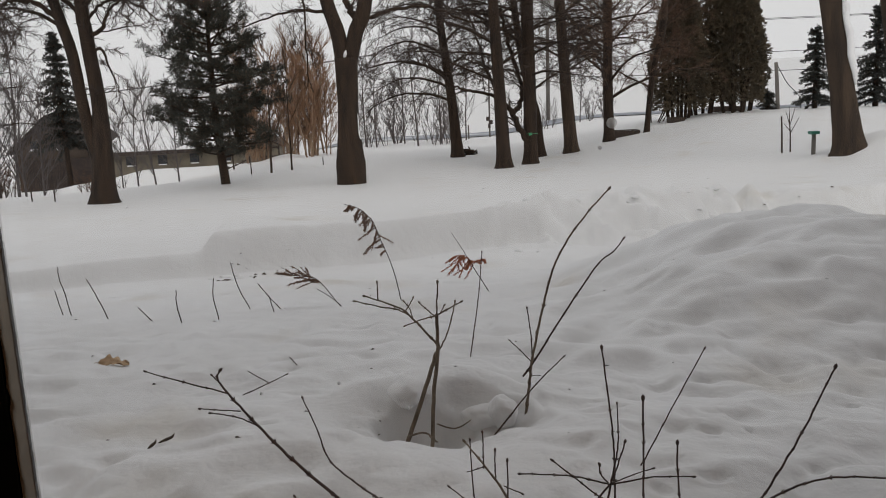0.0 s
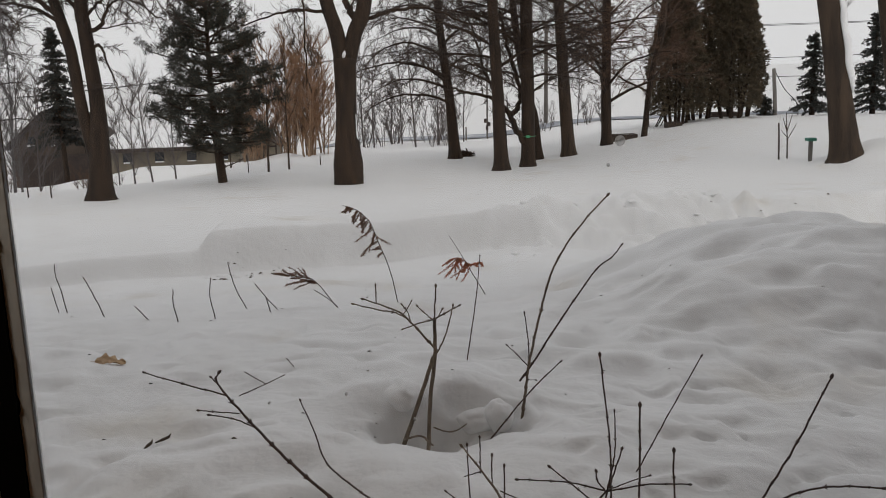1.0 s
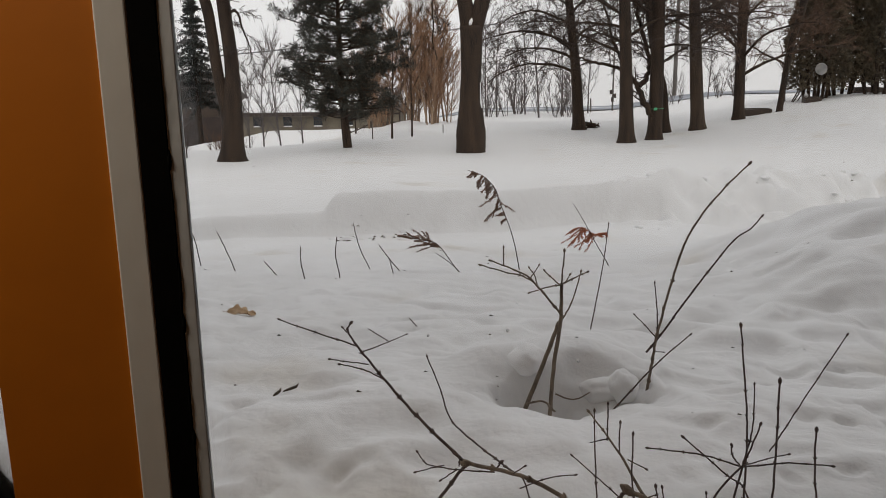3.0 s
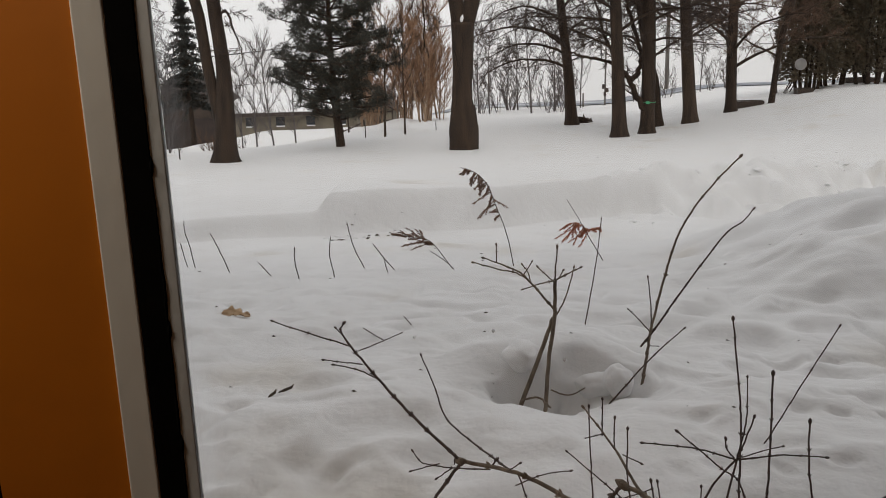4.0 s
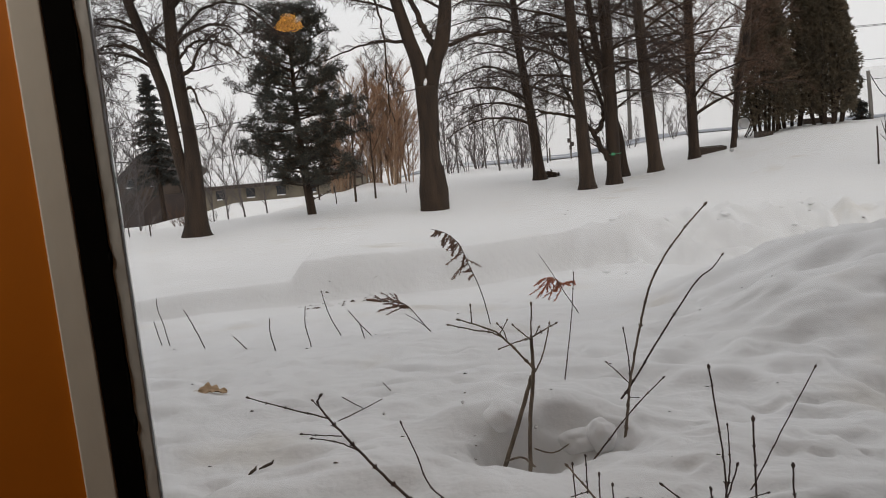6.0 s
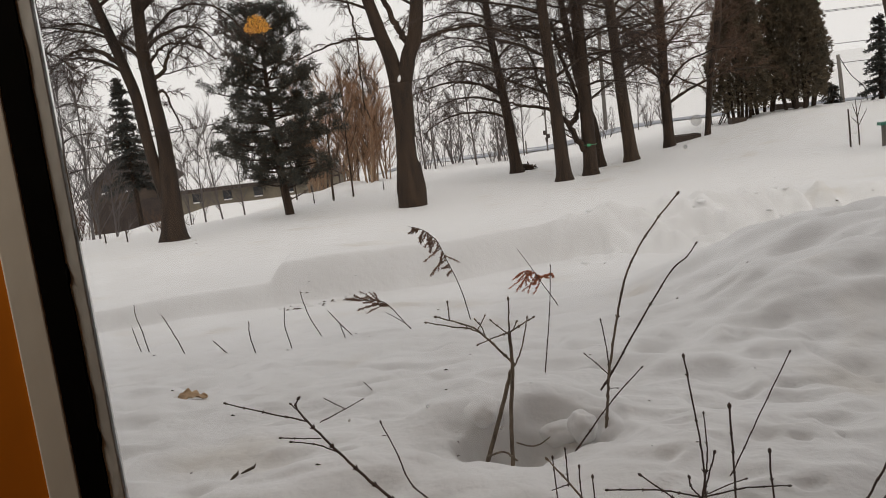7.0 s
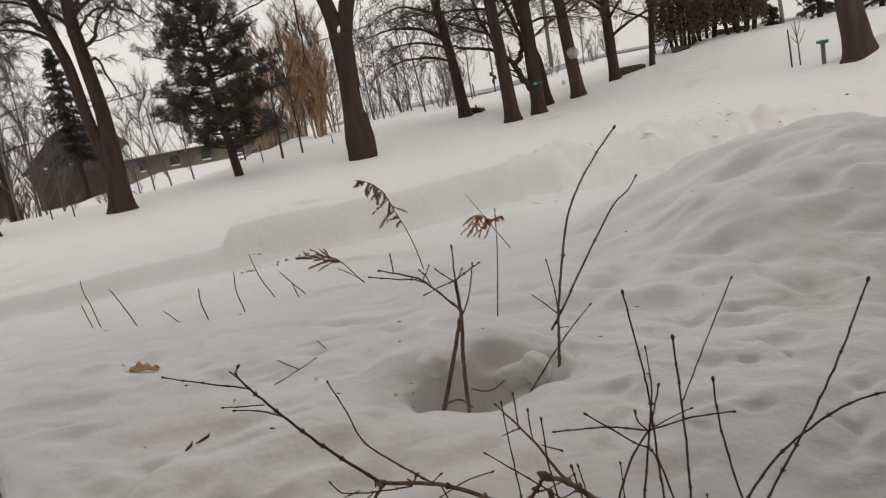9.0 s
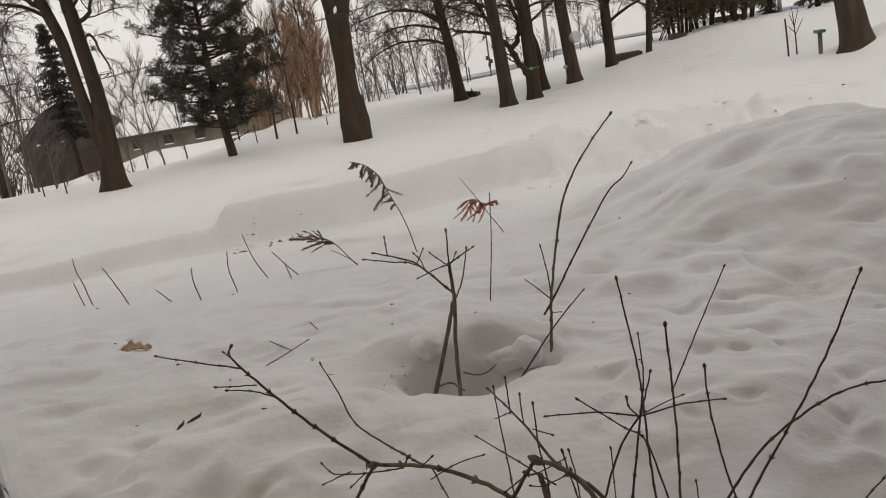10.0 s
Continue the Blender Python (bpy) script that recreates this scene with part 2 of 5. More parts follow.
# old footprints and drips, scattered over the near snow and the mound
spots_rng = random.Random(42)
PRINTS = []
for n in range(150):
    py = 1.65 * (5.4 / 1.65) ** spots_rng.random()
    px = (spots_rng.uniform(-0.5, -0.12) if n % 3 == 0 else spots_rng.uniform(0.14, 0.62)) * py
    size = spots_rng.uniform(0.014, 0.042)
    PRINTS.append((px, py, size * spots_rng.uniform(0.8, 1.9), size, spots_rng.uniform(0.006, 0.020)))
for n in range(46):
    size = spots_rng.uniform(0.03, 0.07)
    PRINTS.append((spots_rng.uniform(1.0, 3.0), spots_rng.uniform(3.2, 5.2), size * spots_rng.uniform(1.2, 2.8), size, spots_rng.uniform(0.012, 0.03)))
LUMPS = [(-0.17, 2.30, 0.06, 0.015), (0.26, 2.42, 0.06, 0.02)]


def bump(x, y, cx, cy, rx, ry):
    return np.exp(-(((x - cx) / rx) ** 2 + ((y - cy) / ry) ** 2))


def bank_y(x):
    """The line of the cut snow bank behind the shovelled strip."""
    return 8.15 + 0.36 * x + 0.10 * grain(x, x * 0, 0.9, 3) + 0.05 * grain(x, x * 0, 0.3, 4) * sm((x - 0.5) / 1.5)


def height(x, y):
    """Height of the snow, in metres."""
    x, y = np.atleast_1d(np.asarray(x, float)), np.atleast_1d(np.asarray(y, float))
    near = np.interp(y, NEAR_Y, NEAR_Z) - 0.07 * sm((y - 5.5) / 2)
    far = np.interp(y, FAR_Y, FAR_Z)
    near = near + 0.37 * np.exp(-((((x - 1.95) / 1.3) ** 2 + ((y - 4.55) / 1.25) ** 2) ** 1.5))
    near = near - 0.26 * sm((x - 2.0) / 1.5) * sm((y - 3.4) / 1.6)
    near = near - 0.12 * bump(x, y, 1.7, 2.7, 1.1, 0.7) - 0.07 * bump(x, y, 0.7, 4.6, 0.6, 0.8)
    far = far - 0.16 * (1 - sm((x + 2.05) / 0.15)) * (1 - sm((y - 8) / 4))
    far = far + 0.8 * sm((x - 2) / 8) * sm((y - 10) / 14) * (1 - sm((y - 60) / 60))
    far = far - 1.6 * sm((-x - 4) / 9.5) * sm((y - 19.5) / 12)
    far = far + 0.95 * bump(x, y, -13.8, 47.5, 4.6, 4.0)
    far = far - 1.0 * sm((-x - 19) / 4) * sm((y - 46) / 8) * (1 - sm((y - 90) / 60))
    far = far + 0.42 * bump(x, y, 8.0, 15.8, 0.9, 0.9)
    edge = bank_y(x) - y
    lean = 0.055 + 0.36 * sm((x - 0.6) / 1.2) * (1 - sm((x - 3.0) / 1.0)) + 0.08 * sm((x - 3.2) / 0.8)
    t = sm(0.5 - edge / (2 * lean))
    z = near * (1 - t) + far * t
    z = z + 0.16 * np.exp(-((y - 46.5) / 1.3) ** 2) * (0.6 + 0.7 * grain(x, y, 1.6, 21))
    # soft hollows, trodden dimples and wind ripples, fading with distance
    close = 1 - sm((y - 5) / 9)
    z = z + 0.022 * grain(x, y, 0.55, 1) * (0.3 + 0.7 * close) + 0.013 * grain(x, y, 0.17, 2) * close * (0.5 + 0.5 * grain(x, y, 0.9, 12))
    z = z + 0.05 * grain(x, y, 1.7, 5) * sm((y - 3) / 4) * (1 - 0.6 * sm((y - 9) / 6))
    dent = np.clip(grain(x, y, 0.15, 6) - 0.05, 0, 1) * (0.35 + 0.65 * sm((grain(x, y, 1.1, 8) + 0.2) / 0.5))
    z = z + 0.018 * grain(x, y, 0.9, 17) * close + 0.012 * grain(x, y, 0.085, 18) * (1 - sm((y - 3) / 4))
    z = z - 0.06 * dent * (1 - sm((y - 4) / 5))
    crease = np.clip(0.30 - np.abs(grain(x + 0.04 * grain(x, y, 0.13, 27), y, 0.21, 25)), 0, 1) * sm((grain(x, y, 0.55, 26) + 0.1) / 0.5)
    z = z - 0.075 * crease * (1 - sm((y - 3) / 2.5))
    on_mound = np.exp(-((((x - 2.2) / 1.8) ** 2 + ((y - 4.2) / 1.6) ** 2) ** 2))
    z = z + 0.042 * on_mound * (grain(x * 0.55 + y * 0.12, y + 0.1 * x, 0.24, 15) + 0.8 * grain(x * 0.6 - y * 0.15, y, 0.13, 22))
    # lumps thrown up along the bank's trodden stretch
    lump = sm((x - 0.3) / 0.8) * (1 - sm((x - 3.6) / 0.8)) * np.exp(-((edge + 0.05) / 0.6) ** 2)
    z = z + 0.24 * lump * (0.45 - np.abs(grain(x, y, 0.34, 9))) + 0.15 * lump * (np.abs(grain(x, y, 0.17, 10)) - 0.25)
    z = z + 0.2 * grain(x, y, 1.3, 19) * sm((y - 23) / 3) * (1 - sm((y - 42) / 4)) * sm((-2.5 - x) / 3)
    wx, wy = x + 0.035 * grain(x, y, 0.11, 23), y + 0.03 * grain(x, y, 0.09, 24)
    for cx, cy, rx, ry, d in PRINTS:
        near_by = (np.abs(x - cx) < 0.45) & (np.abs(y - cy) < 0.45)
        q = ((wx[near_by] - cx) / rx) ** 2 + ((wy[near_by] - cy) / ry) ** 2
        z[near_by] += d * (0.14 * np.exp(-((np.sqrt(q) - 1.6) / 0.6) ** 2) - np.exp(-q ** 1.2))
    # the melted pit round the shrub
    z = z - 0.042 * bump(x, y, -0.01, 2.20, 0.24, 0.15) + 0.09 * bump(x, y, 0.08, 2.555, 0.27, 0.12) + 0.03 * bump(x, y, -0.16, 2.50, 0.16, 0.10)
    for cx, cy, rx, ry, d, soft in PIT:
        q = np.sqrt(((x - cx) / rx) ** 2 + ((y - cy) / np.where(y < cy, 2.1 * ry, ry)) ** 2) + 0.2 * grain(x, y, 0.08, 14) + 0.07 * grain(x, y, 0.03, 13)
        z = z - d * (1 - sm((q - 1.1 + soft) / soft))
    for cx, cy, r, h in LUMPS:
        z = z + h * np.sqrt(np.clip(1 - ((x - cx) ** 2 + (y - cy) ** 2) / r ** 2, 0, 1)) * (1 + 0.2 * grain(x, y, 0.04, 16))
    return z


HOUSE_X, HOUSE_Y = 7.0, 0.70          # the house from which the camera looks out: half its width, its front


def snow_sheet():
    """One sheet of snow to the horizon, finest where the camera looks."""
    fine = np.radians(np.arange(-38, 42.01, 0.31))
    rest = np.radians(np.arange(42 + 1.5, 360 - 38, 1.5))
    ang = np.concatenate([fine, rest])
    r, rings = 0.75, []
    while r < 4500:
        rings.append(r)
        r *= 1.0048 if r < 4 else 1.0065 if r < 6.5 else 1.0032 if r < 10.5 else 1.007 if r < 14 else 1.02 if r < 60 else 1.12
    rings = np.array(rings)
    rr, aa = np.meshgrid(rings, ang, indexing="ij")
    x, y = rr * np.sin(aa), rr * np.cos(aa)
    z = height(x, np.maximum(y, 0))
    inside = (np.abs(x) < HOUSE_X) & (y < HOUSE_Y - 0.03) & (y > -8.2)
    z = np.where(inside, -0.32, z)
    n, k = rr.shape
    co = np.empty((n * k + 1, 3), np.float32)
    co[:-1] = np.stack([x, y, z], -1).reshape(-1, 3)
    co[-1] = (0, 0, -0.32)
    i, j = np.meshgrid(np.arange(n - 1), np.arange(k), indexing="ij")
    q = np.stack([i * k + j, i * k + (j + 1) % k, (i + 1) * k + (j + 1) % k, (i + 1) * k + j], -1).reshape(-1, 4)[:, ::-1]
    me = bpy.data.meshes.new("ground")
    me.from_pydata(co.tolist(), [], q.tolist() + [(n * k, (m + 1) % k, m) for m in range(k)])
    me.polygons.foreach_set("use_smooth", [True] * len(me.polygons))
    me.materials.append(SNOW)
    return tagged(new("ground", me), "deep trodden snow with hollows, mounds and a cut bank", "snow", kind="structure")


snow_sheet()


def level(x, y):
    return float(height(np.array([x]), np.array([y]))[0])


# the road past the trees
road = Build()
for k in range(121):
    x = -90 + 1.5 * k
    for y in (52.0, 56.5):
        road.v.append(Vector((x, y, level(x, y) + 0.05)))
for k in range(120):
    road.f.append((2 * k, 2 * k + 2, 2 * k + 3, 2 * k + 1))
solid("road", road, ASPHALT, "wet grey road with patches of packed snow", "road", "structure", True)

# ---- the room and its window ----
X0, X1, Z0, Z1 = -0.2468, 1.45, 0.86, 2.1       # the opening
P0, P1, TOP = -1.75, -0.336, 2.20               # the neighbouring opening, past a strip of orange wall; the ceiling


inner = Build()
for x0, x1, z0, z1 in ((-2.4, P0, 0, TOP), (P1, X0, 0, TOP), (X1, 2.6, 0, TOP), (X0, X1, 0, Z0), (X0, X1, Z1, TOP), (P0, P1, 0, Z0), (P0, P1, Z1, TOP)):
    inner.box((x0, 0.490, z0), (x1, 0.56, z1))
solid("wall_north", inner, ORANGE, "orange painted wall between and round the windows", "wall", "structure")
# unseen house shell: height, width and dark colour chosen to shade near snow
outer = Build()
for x0, x1, z0, z1 in ((-HOUSE_X, P0 - 0.05, -0.3, 6.4), (P1, X0 - 0.085, -0.3, 6.4), (X1 + 0.05, HOUSE_X, -0.3, 6.4), (X0 - 0.085, X1 + 0.05, -0.3, Z0 - 0.03),
                       (X0 - 0.085, X1 + 0.05, Z1 + 0.05, 6.4), (P0 - 0.05, P1, -0.3, Z0 - 0.03), (P0 - 0.05, P1, Z1 + 0.05, 6.4)):
    outer.box((x0, 0.562, z0), (x1, HOUSE_Y, z1))
solid("wall_outside", outer, SIDING, "unseen dark house front added to shade the near snow", "wall", "structure")
for name, lo, hi, mat, label, cat in (
        ("floor", (-2.4, -4.0, -0.12), (2.6, 0.49, 0.0), FLOORING, "brown board floor of the room", "floor"),
        ("ceiling", (-2.4, -4.0, TOP), (2.6, 0.49, TOP + 0.12), PLASTER, "plain brown painted ceiling", "ceiling"),
        ("wall_south", (-2.4, -4.15, 0.0), (2.6, -4.0, TOP), PLASTER, "plain brown painted wall", "wall"),
        ("wall_west", (-2.55, -4.15, 0.0), (-2.4, 0.56, TOP), PLASTER, "plain brown painted wall", "wall"),
        ("wall_east", (2.6, -4.15, 0.0), (2.75, 0.56, TOP), PLASTER, "plain brown painted wall", "wall"),
        ("roof", (-HOUSE_X - 0.3, -8.5, 6.4), (HOUSE_X + 0.3, HOUSE_Y + 0.6, 6.6), SHINGLE, "unseen flat roof slab topping the added house shell", "roof"),
        ("wall_side", (-HOUSE_X, -8.2, -0.3), (-HOUSE_X + 0.15, 0.56, 6.4), SIDING, "unseen dark wall closing the added house shell", "wall"),
        ("wall_far_side", (HOUSE_X - 0.15, -8.2, -0.3), (HOUSE_X, 0.56, 6.4), SIDING, "unseen dark wall closing the added house shell", "wall"),
        ("wall_back", (-HOUSE_X, -8.35, -0.3), (HOUSE_X, -8.2, 6.4), SIDING, "unseen dark wall closing the added house shell", "wall")):
    b = Build()
    b.box(lo, hi)
    solid(name, b, mat, label, cat, "structure")

window = thing("window_1", (X0, 0.5, Z0), "white framed window with a black seal and clear pane", "window", kind="structure")


def bar_frame(x0, x1, z0, z1, w, y0, y1):
    b = Build()
    b.box((x0, y0, z0), (x0 + w, y1, z1))
    b.box((x1 - w, y0, z0), (x1, y1, z1))
    b.box((x0 + w, y0, z0), (x1 - w, y1, z0 + w))
    b.box((x0 + w, y0, z1 - w), (x1 - w, y1, z1))
    return b


casing = part("window_frame", bar_frame(X0 + 0.001, X1 - 0.001, Z0 + 0.001, Z1 - 0.001, 0.0202, 0.487, 0.505), WHITE_PAINT, window, "white painted frame", False)
edge_mod = casing.modifiers.new("edge", "BEVEL")
edge_mod.width, edge_mod.segments = 0.0015, 3
sash = part("sash", bar_frame(X0 + 0.0384, X1 - 0.0384, Z0 + 0.0384, Z1 - 0.0384, 0.0089, 0.4885, 0.4925), GREY_PAINT, window, "weathered greyish white sash edge", False)
edge_mod = sash.modifiers.new("edge", "BEVEL")
edge_mod.width, edge_mod.segments = 0.0006, 2
# the seal: a dark band with a frayed edge over the sash
rng = random.Random(5)
SEAM = X0 + 0.0384
part("seal", bar_frame(X0 + 0.0214, X1 - 0.0214, Z0 + 0.0214, Z1 - 0.0214, 0.0168, 0.4876, 0.501), RUBBER, window, "black rubber window seal", False)
fray = Build()
z = Z0 + 0.03
while z < Z1 - 0.03:
    fray.knot(Vector((SEAM + rng.uniform(-0.0006, 0.0004), 0.4882, z)), Vector((0, 0, 1)), rng.uniform(0.0003, 0.0009), rng.uniform(0.015, 0.05), 5)
    z += rng.uniform(0.006, 0.02)
for z in (1.575, 1.475, 1.40):
    fray.knot(Vector((SEAM + 0.0004, 0.4885, z)), Vector((0, 0, 1)), 0.0014, 0.012, 6)
part("frayed_edge", fray, RUBBER, window, "frayed black edge of the seal")
pane = Build()
pane.box((SEAM + 0.003, 0.502, Z0 + 0.045), (X1 - 0.045, 0.506, Z1 - 0.045))
pane_ob = part("pane", pane, GLASS, window, "clear glass pane with small dried drops", False)
pane_ob.visible_shadow = False
for x, z, r in ((0.157, 1.620, 0.0032), (0.150, 1.606, 0.0012), (-0.012, 1.470, 0.0011), (0.03, 1.452, 0.0012), (-0.06, 1.466, 0.0009)):
    d = Build()
    d.tube([Vector((x, 0.5005, z)), Vector((x, 0.5018, z))], [r * 0.8, r], 14)
    drop = part("dried_drop", d, SMEAR, pane_ob, "whitish dried drop")
    drop.visible_shadow = False

other = thing("window_2", (P0, 0.6, Z0), "plain white framed window beside a strip of orange wall", "window", kind="structure")
part("window_frame", bar_frame(P0 + 0.001, P1 - 0.001, Z0 + 0.001, Z1 - 0.001, 0.03, 0.60, 0.66), WHITE_PAINT, other, "white painted frame", False)
pane = Build()
pane.box((P0 + 0.032, 0.625, Z0 + 0.032), (P1 - 0.032, 0.629, Z1 - 0.032))
part("pane", pane, GLASS, other, "clear glass pane", False).visible_shadow = False

# the lamp in the room, which lights the orange wall and shows in the pane
LAMP = Vector((-0.62, -1.70, 1.925))
lamp = thing("pendant_lamp", LAMP, "lit amber glass pendant lamp on a dark cord", "lamp")
b = Build()
b.tube([LAMP + Vector((0, 0, h)) for h in (0.03, 0.022, 0.0, -0.012, -0.02)], [0.012, 0.022, 0.038, 0.04, 0.024], 6)
part("shade", b, SHADE, lamp, "amber glass shade")
b = Build()
b.tube([LAMP + Vector((0, 0, 0.03)), Vector((LAMP.x, LAMP.y, TOP))], [0.004, 0.004], 8)
part("cord", b, WIRE, lamp)
flame = new("lamp_bulb", bpy.data.lights.new("lamp_bulb", "AREA"))
flame.data.shape, flame.data.size = "DISK", 0.06
flame.data.energy, flame.data.color = 14.0, (1.0, 0.74, 0.48)
flame.matrix_world = look(LAMP + Vector((0, -0.06, -0.03)), LAMP + Vector((0.1, -1.2, -0.5)))
fixture_at = Vector((-0.62, 0.34, TOP))
fixture = thing("ceiling_light", fixture_at, "round flush white ceiling light", "lamp")
b = Build()
b.tube([fixture_at + Vector((0, 0, -h)) for h in (0.0, 0.03, 0.05)], [0.12, 0.12, 0.105], 28)
part("base", b, WHITE_PAINT, fixture)
bulb = new("ceiling_bulb", bpy.data.lights.new("ceiling_bulb", "AREA"))
bulb.data.shape, bulb.data.size = "DISK", 0.18
bulb.data.energy, bulb.data.color = 4.8, (1.0, 0.88, 0.72)
bulb.location = fixture_at + Vector((0, 0, -0.056))


# ---- near shrubs ----
def shrub(label, at, name="shrub", category="shrub", group=""):
    return thing(name, Vector(at), label, category, group)


CANE_RNG = random.Random(11)


def cane(owner, name, pts, r0, r1, bud=True):
    """A woody shoot with swollen joints, paired side buds and a bud at its tip."""
    line = spline(pts, 7)
    total = sum((line[i + 1] - line[i]).length for i in range(len(line) - 1))
    jit = min(r1, 0.0025) * 0.5
    line = [line[0]] + [p + Vector([CANE_RNG.uniform(-jit, jit) for _ in range(3)]) for p in line[1:-1]] + [line[-1]]
    b, count = Build(), len(line)
    radii = [0.88 * (r0 + (r1 - r0) * i / (count - 1)) for i in range(count)]
    b.tube(line, radii, 8 if r0 > 0.004 else 6)
    gap, run, nxt = max(0.035, 14 * r0), 0.0, CANE_RNG.uniform(0.02, 0.05)
    for i in range(count - 1):
        d = line[i + 1] - line[i]
        while bud and nxt < run + d.length and nxt < total - 0.012:
            p = line[i] + d * ((nxt - run) / d.length)
            b.knot(p, d, radii[i] * 1.4, radii[i] * 4.5)
            out = d.cross(Vector((CANE_RNG.uniform(-1, 1), CANE_RNG.uniform(-1, 1), 0.3))).normalized()
            for s in (1, -1):
                b.knot(p + out * (s * radii[i] * 1.4), d + out * (s * 0.6 * d.length), radii[i] * 0.6, radii[i] * (4.0 if radii[i] < 0.0025 else 2.6), 5)
            nxt += gap * CANE_RNG.uniform(0.8, 1.3)
        run += d.length
    if bud:
        d = line[-1] - line[-2]
        b.knot(line[-1], d, r1 * 1.9, r1 * 6.5)
    grey = owner.name.startswith("pit") or (r0 > 0.0047 and name == "stem")
    mat = STALK if owner.name.startswith(("dry", "seed")) else CANE_GREY if grey else CANE
    return part(name, b, mat, owner)



arching_shrub = shrub("leafless shrub with a low arching brown branch rising from snow", (0.20, 1.42, 0.77))
cane(arching_shrub, "stem", [(0.176, 1.400, 0.746), (0.109, 1.420, 0.807), (0.039, 1.440, 0.856), (-0.045, 1.460, 0.890), (-0.146, 1.480, 0.901)], 0.0052, 0.004)
cane(arching_shrub, "branch", [(-0.146, 1.480, 0.901), (-0.232, 1.490, 0.983), (-0.291, 1.500, 1.048), (-0.343, 1.510, 1.109), (-0.362, 1.520, 1.134), (-0.355, 1.520, 1.150)], 0.0036, 0.0016)
cane(arching_shrub, "twig", [(-0.343, 1.510, 1.109), (-0.424, 1.520, 1.131), (-0.493, 1.530, 1.151)], 0.002, 0.0013)
cane(arching_shrub, "twig", [(-0.363, 1.520, 1.131), (-0.374, 1.530, 1.138)], 0.0015, 0.0012)
cane(arching_shrub, "twig", [(-0.291, 1.500, 1.048), (-0.332, 1.500, 1.068), (-0.375, 1.500, 1.077)], 0.0018, 0.0013)
cane(arching_shrub, "twig", [(-0.320, 1.500, 1.078), (-0.352, 1.490, 1.085), (-0.390, 1.490, 1.090)], 0.0015, 0.0012)
cane(arching_shrub, "stem", [(-0.142, 1.480, 0.899), (-0.161, 1.470, 0.880), (-0.208, 1.460, 0.813)], 0.0036, 0.0034)
cane(arching_shrub, "branch", [(-0.053, 1.460, 0.893), (-0.110, 1.550, 0.889), (-0.189, 1.660, 0.900), (-0.218, 1.700, 0.951), (-0.250, 1.740, 1.010)], 0.0024, 0.0014)
cane(arching_shrub, "twig", [(-0.091, 1.470, 0.890), (-0.150, 1.460, 0.897), (-0.198, 1.450, 0.907), (-0.216, 1.450, 0.915), (-0.228, 1.450, 0.934)], 0.0018, 0.0012)
cane(arching_shrub, "twig", [(-0.180, 1.450, 0.910), (-0.204, 1.450, 0.903), (-0.233, 1.450, 0.894)], 0.0014, 0.0012)
cane(arching_shrub, "twig", [(-0.041, 1.460, 0.887), (-0.030, 1.440, 0.864), (-0.016, 1.430, 0.830)], 0.0018, 0.0014)
cane(arching_shrub, "twig", [(-0.046, 1.440, 0.876), (0.003, 1.450, 0.892), (0.052, 1.460, 0.896)], 0.0015, 0.0012)
cane(arching_shrub, "twig", [(-0.060, 1.460, 0.892), (-0.037, 1.460, 0.909)], 0.0014, 0.0012)
cane(arching_shrub, "twig", [(-0.090, 1.470, 0.896), (-0.080, 1.470, 0.910)], 0.002, 0.0018)
cane(arching_shrub, "twig", [(-0.156, 1.470, 0.899), (-0.154, 1.470, 0.917)], 0.0014, 0.0012)
cane(arching_shrub, "twig", [(-0.163, 1.470, 0.890), (-0.190, 1.470, 0.870)], 0.0014, 0.0012)

cut_shrub = shrub("leafless shrub with thick pruned stems and thin upright twigs in snow", (0.10, 1.42, 0.77))
cane(cut_shrub, "stem", [(0.287, 1.420, 0.724), (0.241, 1.450, 0.793), (0.174, 1.500, 0.842), (0.136, 1.550, 0.894), (0.078, 1.600, 0.957)], 0.0052, 0.0016)
cane(cut_shrub, "stem", [(0.250, 1.380, 0.778), (0.216, 1.400, 0.837), (0.177, 1.420, 0.871), (0.140, 1.430, 0.886)], 0.0055, 0.0048)
cane(cut_shrub, "stem", [(0.140, 1.430, 0.886), (0.118, 1.420, 0.866), (0.067, 1.400, 0.805)], 0.0042, 0.004)
cane(cut_shrub, "stem", [(0.156, 1.400, 0.772), (0.147, 1.410, 0.829), (0.143, 1.420, 0.865)], 0.0062, 0.0058, bud=False)
cane(cut_shrub, "twig", [(0.097, 1.500, 0.708), (0.094, 1.530, 0.786), (0.091, 1.570, 0.865), (0.089, 1.600, 0.959)], 0.0021, 0.0013)
cane(cut_shrub, "twig", [(0.112, 1.570, 0.912), (0.113, 1.580, 0.955), (0.113, 1.580, 0.982)], 0.0015, 0.0013)
cane(cut_shrub, "twig", [(0.081, 1.590, 0.898), (0.112, 1.570, 0.916)], 0.0013, 0.0012)
cane(cut_shrub, "twig", [(0.133, 1.550, 0.901), (0.133, 1.550, 0.931), (0.134, 1.550, 0.958)], 0.0015, 0.0014)
cane(cut_shrub, "twig", [(0.154, 1.440, 0.792), (0.156, 1.460, 0.835), (0.151, 1.480, 0.888), (0.153, 1.500, 0.959)], 0.002, 0.0014)
cane(cut_shrub, "twig", [(0.147, 1.530, 0.895), (0.164, 1.530, 0.886), (0.181, 1.530, 0.877)], 0.0015, 0.0013)
cane(cut_shrub, "twig", [(0.169, 1.440, 0.827), (0.137, 1.450, 0.852), (0.091, 1.460, 0.891), (0.045, 1.470, 0.928)], 0.002, 0.0012)
